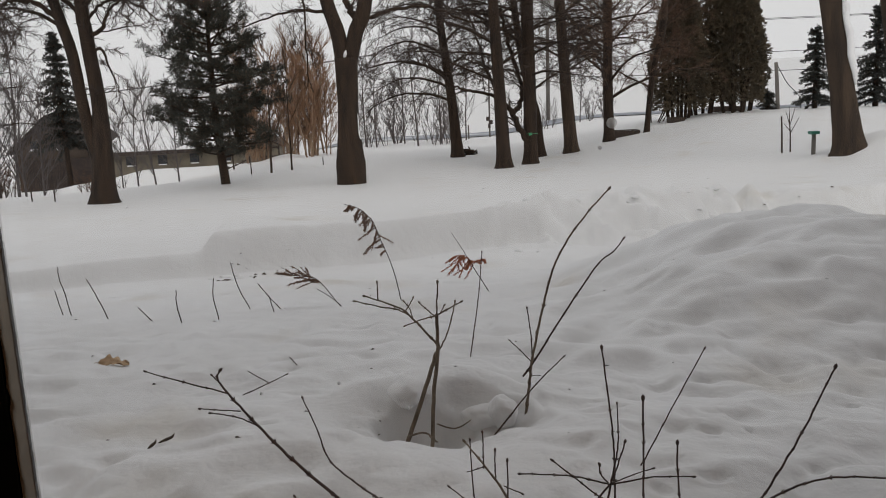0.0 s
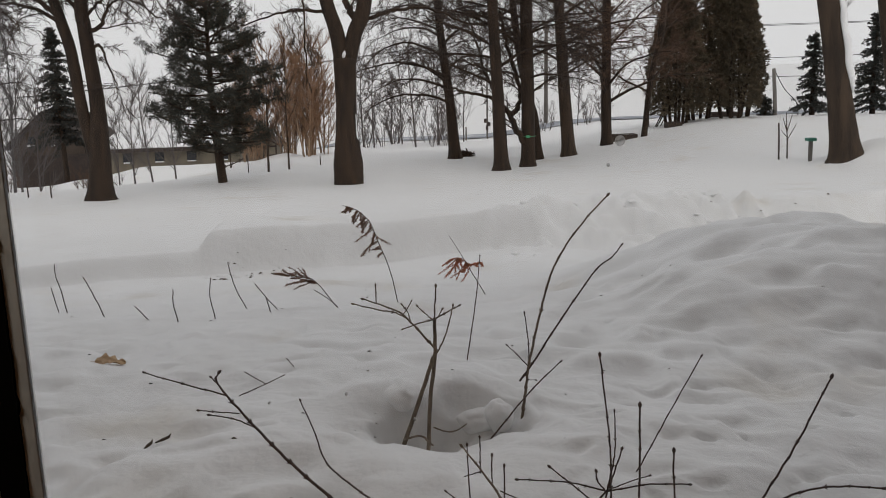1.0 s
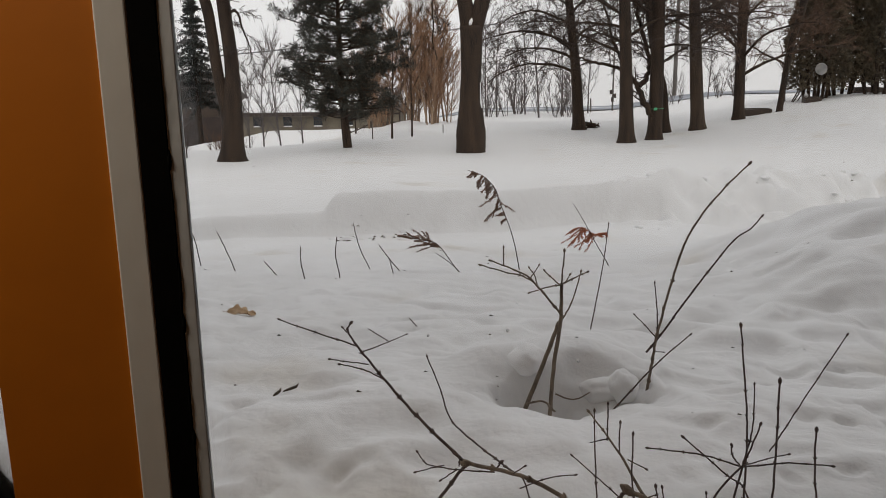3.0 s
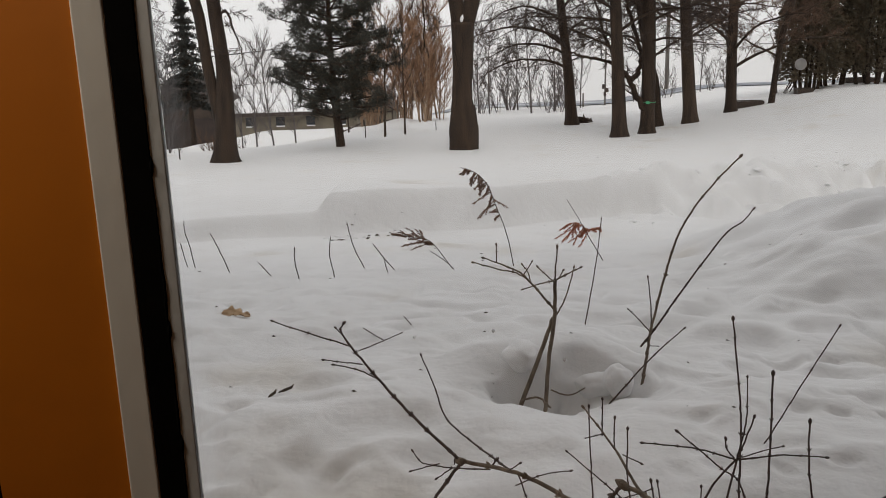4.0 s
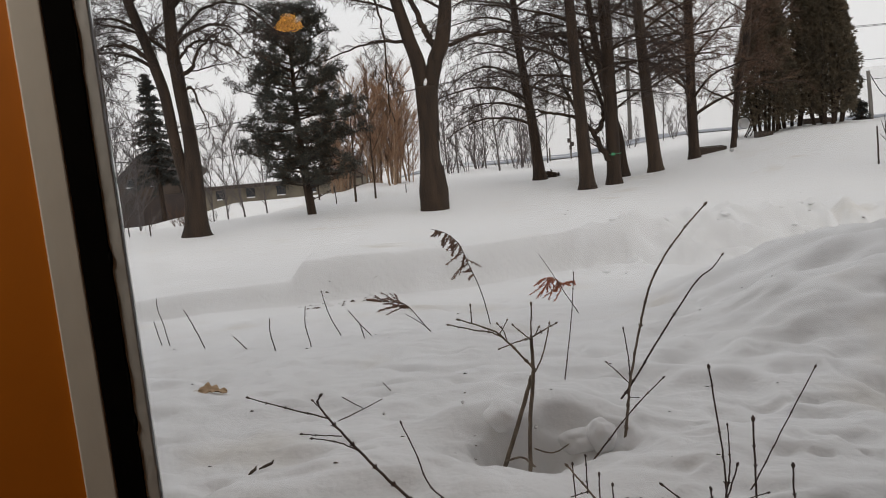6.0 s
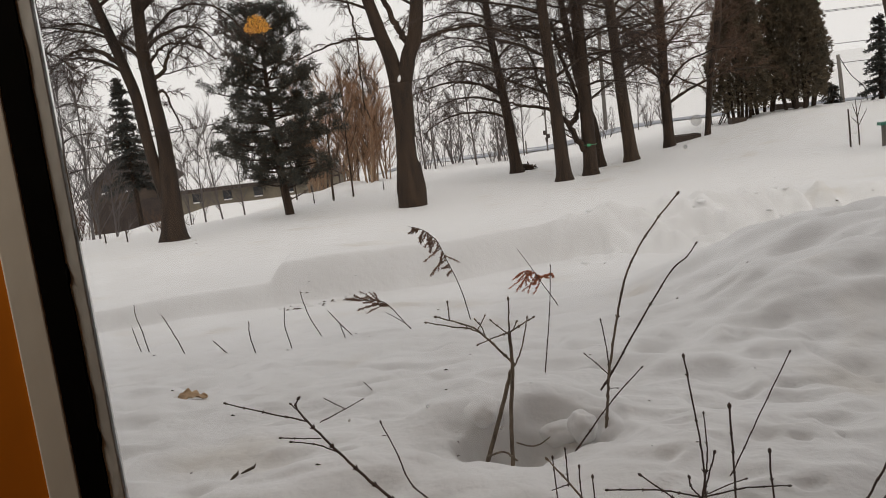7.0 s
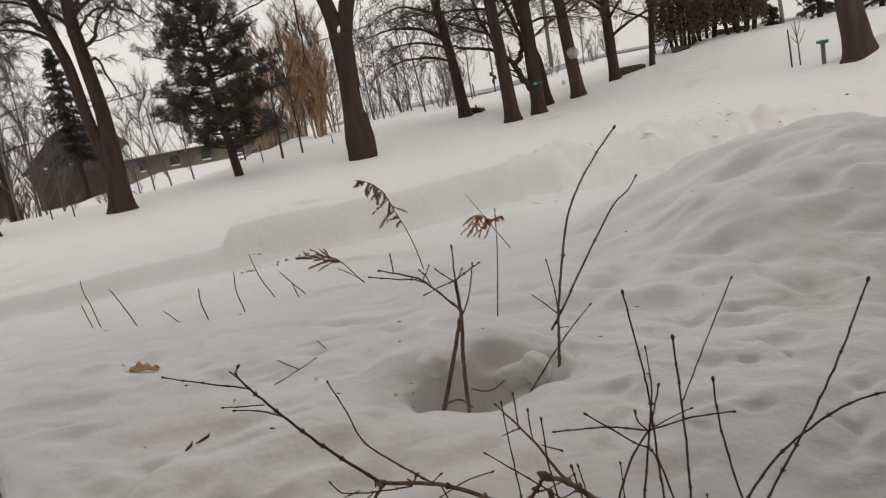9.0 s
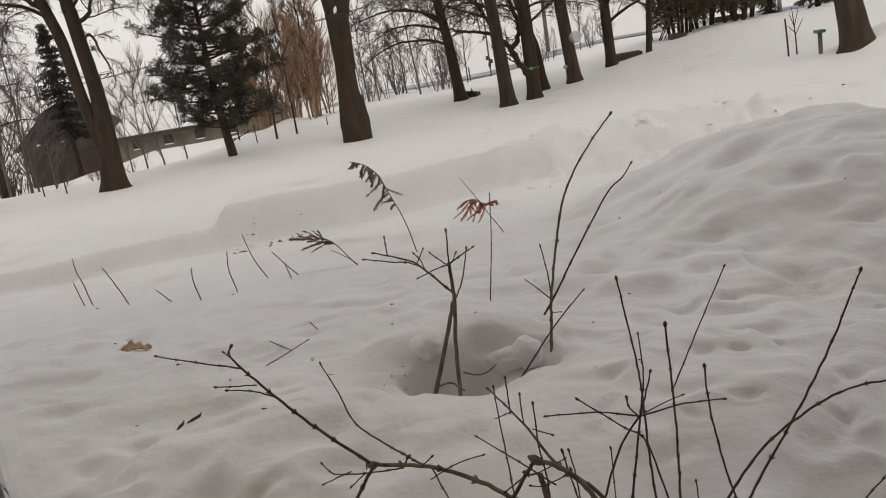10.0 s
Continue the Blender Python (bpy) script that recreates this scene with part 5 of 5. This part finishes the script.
def spruce(x, y, tall, wide, seed, z0=None, low=0.1, coarse=1.0):
    rng = random.Random(seed)
    foot = Vector((x, y, level(x, y) if z0 is None else z0))
    tree = thing("spruce_tree", foot, "dark conical spruce with drooping boughs in snow", "tree", "spruces")
    b = Build()
    b.tube([foot - Vector((0, 0, 0.3)), foot + Vector((0, 0, tall * 0.5)), foot + Vector((0, 0, tall))], [0.1 * coarse, 0.06 * coarse, 0.008 * coarse], 9)
    part("trunk", b, BARK, tree)
    needles, boughs = Build(), Build()
    layers = int(tall / (0.25 * coarse))
    for k in range(layers):
        t = low + (1 - low) * k / layers
        reach = wide * (1 - t) ** 0.9 * rng.uniform(0.75, 1.2) + 0.05 * coarse
        for j in range(11):
            a = j * 0.57 + k * 1.3 + rng.uniform(-0.3, 0.3)
            long = reach * rng.uniform(0.6, 1.12)
            d = Vector((math.cos(a), math.sin(a), 0.05)).normalized()
            limb = shoot(rng, foot + Vector((0, 0, max(0.05, t * tall + coarse * rng.uniform(-0.13, 0.13)))), d, long, 5, -0.10 if t < 0.75 else 0.02, 0.08)
            boughs.tube(limb, [coarse * q for q in (0.012, 0.011, 0.009, 0.007, 0.005, 0.004)], 4, False)
            for i in range(1, 6):
                for _ in range(max(2, int(long / coarse * 6))):
                    q = limb[i - 1].lerp(limb[i], rng.random())
                    e = ((limb[i] - limb[i - 1]).normalized() * 0.7 + Vector((rng.uniform(-0.8, 0.8), rng.uniform(-0.8, 0.8), rng.uniform(-0.8, 0.1)))).normalized()
                    tuft(needles, rng, q, e, 0.13 * coarse, 5, 0.016 * coarse)
    part("boughs", boughs, BARK, tree)
    part("needles", needles, SPRUCE, tree)


spruce(-20.75, 50.5, 4.9 - level(-20.75, 50.5), 2.6, 111, low=0.3, coarse=1.8)
spruce(12.62, 30.0, 2.75, 0.85, 112)
spruce(14.4, 29.5, 3.3, 1.1, 113)
spruce(11.6, 31.5, 0.75, 0.4, 114)


def cedar(x, y, tall, wide, seed):
    """A dense rounded cedar on several bare stems."""
    rng = random.Random(seed)
    foot = Vector((x, y, level(x, y)))
    tree = thing("cedar_tree", foot, "dense dark cedar on several bare stems", "tree", "cedars")
    for k in range(6):
        a = k * 1.05 + rng.uniform(-0.3, 0.3)
        o = Vector((math.cos(a) * 0.28, math.sin(a) * 0.28, -0.3))
        b = Build()
        b.tube(shoot(rng, foot + o, Vector((o.x * 0.6, o.y * 0.6, 1)).normalized(), tall * 0.6, 6, 0.03, 0.06), [0.06, 0.055, 0.05, 0.045, 0.035, 0.03, 0.02], 7)
        part("stem", b, BARK, tree)
    sprays = Build()
    for _ in range(8200):
        t = rng.random() ** 0.8
        h = tall * (0.06 + 0.94 * t)
        body = wide * (math.sin(math.pi * min(1, 0.30 + 0.70 * t)) ** 0.7) * (1 - 0.3 * t) * 1.05
        a = rng.uniform(0, 6.2832)
        lump = 1 + 0.22 * noise.noise(Vector((math.cos(a) * 2, math.sin(a) * 2, h * 1.3 + seed))) + 0.16 * noise.noise(Vector((math.cos(a) * 5, math.sin(a) * 5, h * 3.5 + seed)))
        r = body * lump * (1 - 0.55 * rng.random() ** 2.2)
        p = foot + Vector((math.cos(a) * r, math.sin(a) * r, h))
        d = Vector((math.cos(a) * 0.7, math.sin(a) * 0.7, rng.uniform(0.1, 1.0))).normalized()
        for _ in range(6):
            e = (d + Vector((rng.uniform(-0.9, 0.9), rng.uniform(-0.9, 0.9), rng.uniform(-0.7, 0.4)))).normalized() * rng.uniform(0.06, 0.16)
            sprays.blade(p, e, Vector((rng.uniform(-1, 1), rng.uniform(-1, 1), rng.uniform(-1, 1))), rng.uniform(0.010, 0.020))
    part("sprays", sprays, CEDAR, tree)


for k, (x, y, h, w) in enumerate(((8.0, 29.6, 4.7, 0.95), (9.0, 30.6, 6.3, 1.15), (9.85, 29.9, 5.9, 1.05), (10.5, 31.0, 4.5, 0.8))):
    cedar(x, y, h, w, 120 + k)
cedar(-28.9, 56.6, 2.7, 0.85, 130)


# ---- houses past the trees ----
def gable_house(at, wide, deep, eave, ridge, wall, lower, roof):
    """A house with its gable to the viewer, a dark lower storey and snowy sills."""
    x, y, z = at
    house = thing("house", at, "brown gabled house with a dark lower storey", "house")
    b = Build()
    v = [(x, y, z - 1), (x + wide, y, z - 1), (x + wide, y, z + eave), (x + wide / 2, y, z + ridge), (x, y, z + eave)]
    b.v = [Vector(q) for q in v] + [Vector(q) + Vector((0, deep, 0)) for q in v]
    b.f = [(0, 1, 2, 3, 4), (9, 8, 7, 6, 5), (1, 0, 5, 6), (2, 1, 6, 7), (0, 4, 9, 5), (3, 2, 7, 8), (4, 3, 8, 9)]
    part("wall", b, wall, house, smooth=False)
    b = Build()
    b.box((x + 0.6, y - 0.25, z - 1), (x + wide + 2.2, y - 0.003, z + eave * 0.72))
    part("porch", b, lower, house, "dark boarded lower storey", False)
    for s in (-1, 1):
        cx = x + wide / 2
        far = cx + s * (wide / 2 + 0.4)
        drop = z + ridge - (ridge - eave) * (wide / 2 + 0.4) / (wide / 2)
        b = Build()
        for yy in (y - 0.4, y + deep + 0.4):
            for q in ((cx, z + ridge + 0.02), (far, drop + 0.02), (far, drop + 0.22), (cx, z + ridge + 0.24)):
                b.v.append(Vector((q[0], yy, q[1])))
        b.f = [(0, 1, 2, 3), (7, 6, 5, 4), (0, 4, 5, 1), (1, 5, 6, 2), (2, 6, 7, 3), (3, 7, 4, 0)]
        part("roof", b, roof, house, smooth=False)
    for wx, wz in ((x + wide * 0.27, z + eave), (x + wide * 0.62, z + eave)):
        b = Build()
        b.box((wx - 0.22, y - 0.05, wz), (wx + 0.22, y - 0.004, wz + 0.5))
        w = part("window", b, DARK_GLASS, house, smooth=False)
        b = Build()
        b.box((wx - 0.3, y - 0.14, wz - 0.12), (wx + 0.3, y - 0.006, wz - 0.003))
        part("sill", b, SNOW_CAP, w, "snow on the sill", False)


gable_house((-27.1, 58.0, -4.3), 4.6, 6.0, 2.45, 4.35, HOUSE_BROWN, HOUSE_DARK, SHINGLE)


def low_house(at, wide, deep, eave):
    x, y, z = at
    house = thing("house", at, "long low grey-beige house with snow round it", "house")
    b = Build()
    b.box((x, y, z - 1.5), (x + wide, y + deep, z + eave))
    part("wall", b, HOUSE_GREY, house, smooth=False)
    b = Build()
    for xx in (x - 0.4, x + wide + 0.4):
        for q in ((y - 0.5, z + eave), (y - 0.5, z + eave + 0.14), (y + deep / 2, z + eave + 1.0), (y + deep + 0.5, z + eave + 0.14), (y + deep + 0.5, z + eave)):
            b.v.append(Vector((xx, q[0], q[1])))
    b.f = [(4, 3, 2, 1, 0), (5, 6, 7, 8, 9), (0, 1, 6, 5), (1, 2, 7, 6), (2, 3, 8, 7), (3, 4, 9, 8), (4, 0, 5, 9)]
    part("roof", b, SNOW_CAP, house, "snow-covered low roof", smooth=False)
    b = Build()
    b.box((x - 0.42, y - 0.56, z + eave - 0.10), (x + wide + 0.42, y - 0.503, z + eave + 0.10))
    part("fascia", b, HOUSE_DARK, house, "dark eaves board", smooth=False)
    for k in range(4):
        wx = x + wide * (0.12 + 0.24 * k)
        b = Build()
        b.box((wx, y - 0.05, z + eave - 0.68), (wx + 0.5, y - 0.004, z + eave - 0.18))
        w = part("window", b, DARK_GLASS, house, smooth=False)
        b = Build()
        b.box((wx + 0.02, y - 0.10, z + eave - 0.74), (wx + 0.48, y - 0.006, z + eave - 0.685))
        part("sill", b, SNOW_CAP, w, "snow on the sill", False)


low_house((-18.2, 50.0, -3.2), 7.4, 7.0, 1.36)

shed_at = Vector((-8.65, 42.0, -1.88))
shed = thing("garden_shed", shed_at, "small dark wooden shed with a snowy gable roof", "shed")
b = Build()
x, y, z = shed_at
v = [(x, y, z - 0.5), (x + 1.3, y, z - 0.5), (x + 1.3, y, z + 0.62), (x + 0.65, y, z + 0.98), (x, y, z + 0.62)]
b.v = [Vector(q) for q in v] + [Vector(q) + Vector((0, 1.6, 0)) for q in v]
b.f = [(0, 1, 2, 3, 4), (9, 8, 7, 6, 5), (1, 0, 5, 6), (2, 1, 6, 7), (0, 4, 9, 5), (3, 2, 7, 8), (4, 3, 8, 9)]
part("wall", b, HOUSE_GREY, shed, smooth=False)
for s in (-1, 1):
    b = Build()
    cx, far = x + 0.65, x + 0.65 + s * 0.86
    for yy in (y - 0.15, y + 1.75):
        for q in ((cx, z + 1.0), (far, z + 0.53), (far, z + 0.59), (cx, z + 1.07)):
            b.v.append(Vector((q[0], yy, q[1])))
    b.f = [(0, 1, 2, 3), (7, 6, 5, 4), (0, 4, 5, 1), (1, 5, 6, 2), (2, 6, 7, 3), (3, 7, 4, 0)]
    part("roof", b, SHINGLE, shed, smooth=False)
for x0, x1, z0, z1 in ((0.0, 0.07, -0.4, 0.62), (1.23, 1.3, -0.4, 0.62), (0.07, 1.23, 0.5, 0.58), (0.07, 1.23, 0.1, 0.16), (0.6, 0.67, -0.4, 0.5)):
    b = Build()
    b.box((x + x0, y - 0.05, z + z0), (x + x1, y - 0.004, z + z1))
    part("beam", b, HOUSE_DARK, shed, smooth=False)

# ---- posts, poles, cables, boxes ----
def pole(name, label, x, y, tall, r, lean=0.0, mat=POLE, category="pole", group=""):
    z = level(x, y)
    p = thing(name, (x, y, z), label, category, group)
    b = Build()
    b.tube([Vector((x, y, z - 0.4)), Vector((x + lean * 0.5, y, z + tall * 0.5)), Vector((x + lean, y, z + tall))], [r, r * 0.93, r * 0.8], 10)
    part("shaft", b, mat, p)
    return p, Vector((x + lean, y, z + tall))


tops = []
for x, y, tall, lean in ((-32, 58, 6.0, 0), (7.2, 58, 6.3, 0.1), (46, 58, 6.3, 0)):
    p, top = pole("utility_pole", "weathered wooden utility pole carrying cables", x, y, tall, 0.13, lean, group="utility poles")
    b = Build()
    b.box((top.x - 0.06, top.y - 0.95, top.z - 0.5), (top.x + 0.06, top.y + 0.95, top.z - 0.38))
    part("crossarm", b, POLE, p, smooth=False)
    tops.append(top)
for a, c in zip(tops, tops[1:]):
    for drop, off in ((0.37, -0.8), (0.37, 0.8), (2.4, 0.1), (3.6, 0.1)):
        b = Build()
        p0, p1 = a + Vector((0, off, -drop)), c + Vector((0, off, -drop))
        b.tube([p0.lerp(p1, t) - Vector((0, 0, 1.6 * t * (1 - t))) for t in np.linspace(0, 1, 25)], [0.018] * 25, 5)
        solid("cable", b, WIRE, "dark overhead cable strung between poles", "cable", smooth=True)
p, top = pole("sign_post", "thin roadside post with small dark sign plates", 3.0, 51.0, 4.6, 0.05, 0.1)
for dx, z0, s in ((-0.09, 0.4, 0.07), (0.10, 0.2, 0.1), (0.0, 0.0, 0.07)):
    b = Build()
    z = level(3.0, 51.0) + 0.5
    b.box((3.0 + dx - s, 50.9, z + z0), (3.0 + dx + s, 50.94, z + z0 + 0.24))
    part("plate", b, HOUSE_DARK, p, smooth=False)
pole("marker_post", "short thin dark marker post by the road", 1.8, 50.5, 0.75, 0.05)
p, top = pole("lamp_pole", "wooden pole with a slack stay wire", 15.2, 40.0, 2.15, 0.09, -0.15)
b = Build()
b.tube(spline([top, top + Vector((0.5, 0, -0.9)), top + Vector((1.05, 0, -1.5)), top + Vector((1.15, 0, -2.1))], 5), [0.02] * 16, 5)
part("stay_wire", b, WIRE, p)

fence = thing("rail_fence", (-9.95, 41.2, level(-9.95, 41.2)), "low dark wooden rail fence beside the shed", "fence")
ends = []
for k in range(5):
    x, y = -9.95 + 0.31 * k, 41.2 + 0.12 * k
    z = level(x, y)
    b = Build()
    b.box((x - 0.03, y - 0.03, z - 0.3), (x + 0.03, y + 0.03, z + 0.62))
    part("post", b, WOOD, fence, smooth=False)
    ends.append(Vector((x, y - 0.045, z)))
for h in (0.28, 0.54):
    b = Build()
    b.tube([p + Vector((0, 0, h)) for p in ends], [0.028] * 5, 6)
    part("rail", b, WOOD, fence)

pile_at = Vector((0.98, 27.4, level(0.98, 27.4)))
pile = thing("brush_pile", pile_at, "low heap of dark cut branches by a tree", "brush pile")
pile_rng = random.Random(9)
for k in range(26):
    a, r = pile_rng.uniform(0, 6.28), pile_rng.uniform(0.0, 0.16)
    c = pile_at + Vector((r * math.cos(a), r * math.sin(a), pile_rng.uniform(0.01, 0.16)))
    d = Vector((pile_rng.uniform(-1, 1), pile_rng.uniform(-0.6, 0.6), pile_rng.uniform(-0.25, 0.3))).normalized() * pile_rng.uniform(0.14, 0.28)
    b = Build()
    b.tube([c - d, c, c + d], [0.018, 0.022, 0.012], 5)
    part("branch", b, BARK, pile)

post = thing("green_post", (6.89, 16.3, level(6.89, 16.3)), "short green post with a flat plate on top", "post")
z = level(6.89, 16.3)
b = Build()
b.box((6.862, 16.27, z - 0.3), (6.918, 16.33, 0.25))
part("shaft", b, POLE, post, "grey weathered shaft", False)
b = Build()
b.box((6.81, 16.22, 0.251), (6.965, 16.38, 0.305))
part("plate", b, GREEN, post, smooth=False)
pole("stake", "thin dark straight garden stake in snow", 6.82, 17.6, 0.72, 0.018, -0.03, WOOD, "stake", "stakes")
for x, y, h in ((-4.98, 24.0, 0.33), (-5.7, 24.2, 0.2), (-10.4, 21.5, 0.5), (-7.9, 18.4, 0.3), (-8.6, 18.9, 0.35), (-3.3, 26.0, 0.25)):
    pole("stake", "thin dark straight garden stake in snow", x, y, h, 0.015, 0.0, WOOD, "stake", "stakes")
sap = thing("sapling", (6.98, 17.6, level(6.98, 17.6)), "bare young sapling beside a garden stake", "sapling")
b = Build()
z = level(6.98, 17.6)
b.tube(spline([(6.98, 17.6, z - 0.2), (6.97, 17.6, z + 0.3), (6.95, 17.6, z + 0.62), (6.93, 17.6, z + 0.9)], 4), [0.016 - 0.0009 * i for i in range(13)], 6)
part("stem", b, BARK_GREY, sap)
for p0, p1 in (((6.96, 17.6, z + 0.35), (7.14, 17.6, z + 0.68)), ((6.96, 17.6, z + 0.42), (6.84, 17.6, z + 0.56)), ((6.95, 17.6, z + 0.55), (6.87, 17.6, z + 0.80)), ((6.95, 17.6, z + 0.5), (7.05, 17.6, z + 0.85))):
    b = Build()
    b.tube(spline([p0, p1], 4), [0.009, 0.008, 0.007, 0.006, 0.004], 5)
    part("branch", b, BARK_GREY, sap)
for x, y, w, h in ((5.34, 27.0, 0.8, 0.11), (7.45, 28.5, 0.45, 0.09), (10.2, 33.0, 0.95, 0.17)):
    z = level(x + w / 2, y) + 0.05
    box = thing("planter_box", (x, y, z), "low dark wooden box half buried in snow", "planter", "planter boxes")
    for y0, y1 in ((0, 0.04), (0.5, 0.54)):
        b = Build()
        b.box((x, y + y0, z - 0.2), (x + w, y + y1, z + h))
        part("board", b, WOOD, box, smooth=False)
    for x0 in (0, w - 0.04):
        b = Build()
        b.box((x + x0, y + 0.041, z - 0.2), (x + x0 + 0.04, y + 0.499, z + h - 0.003))
        part("board", b, WOOD, box, smooth=False)
    b = Build()
    b.box((x + 0.045, y + 0.045, z - 0.2), (x + w - 0.045, y + 0.495, z + h - 0.03))
    part("snow_fill", b, SNOW_CAP, box, "snow filling the box", False)
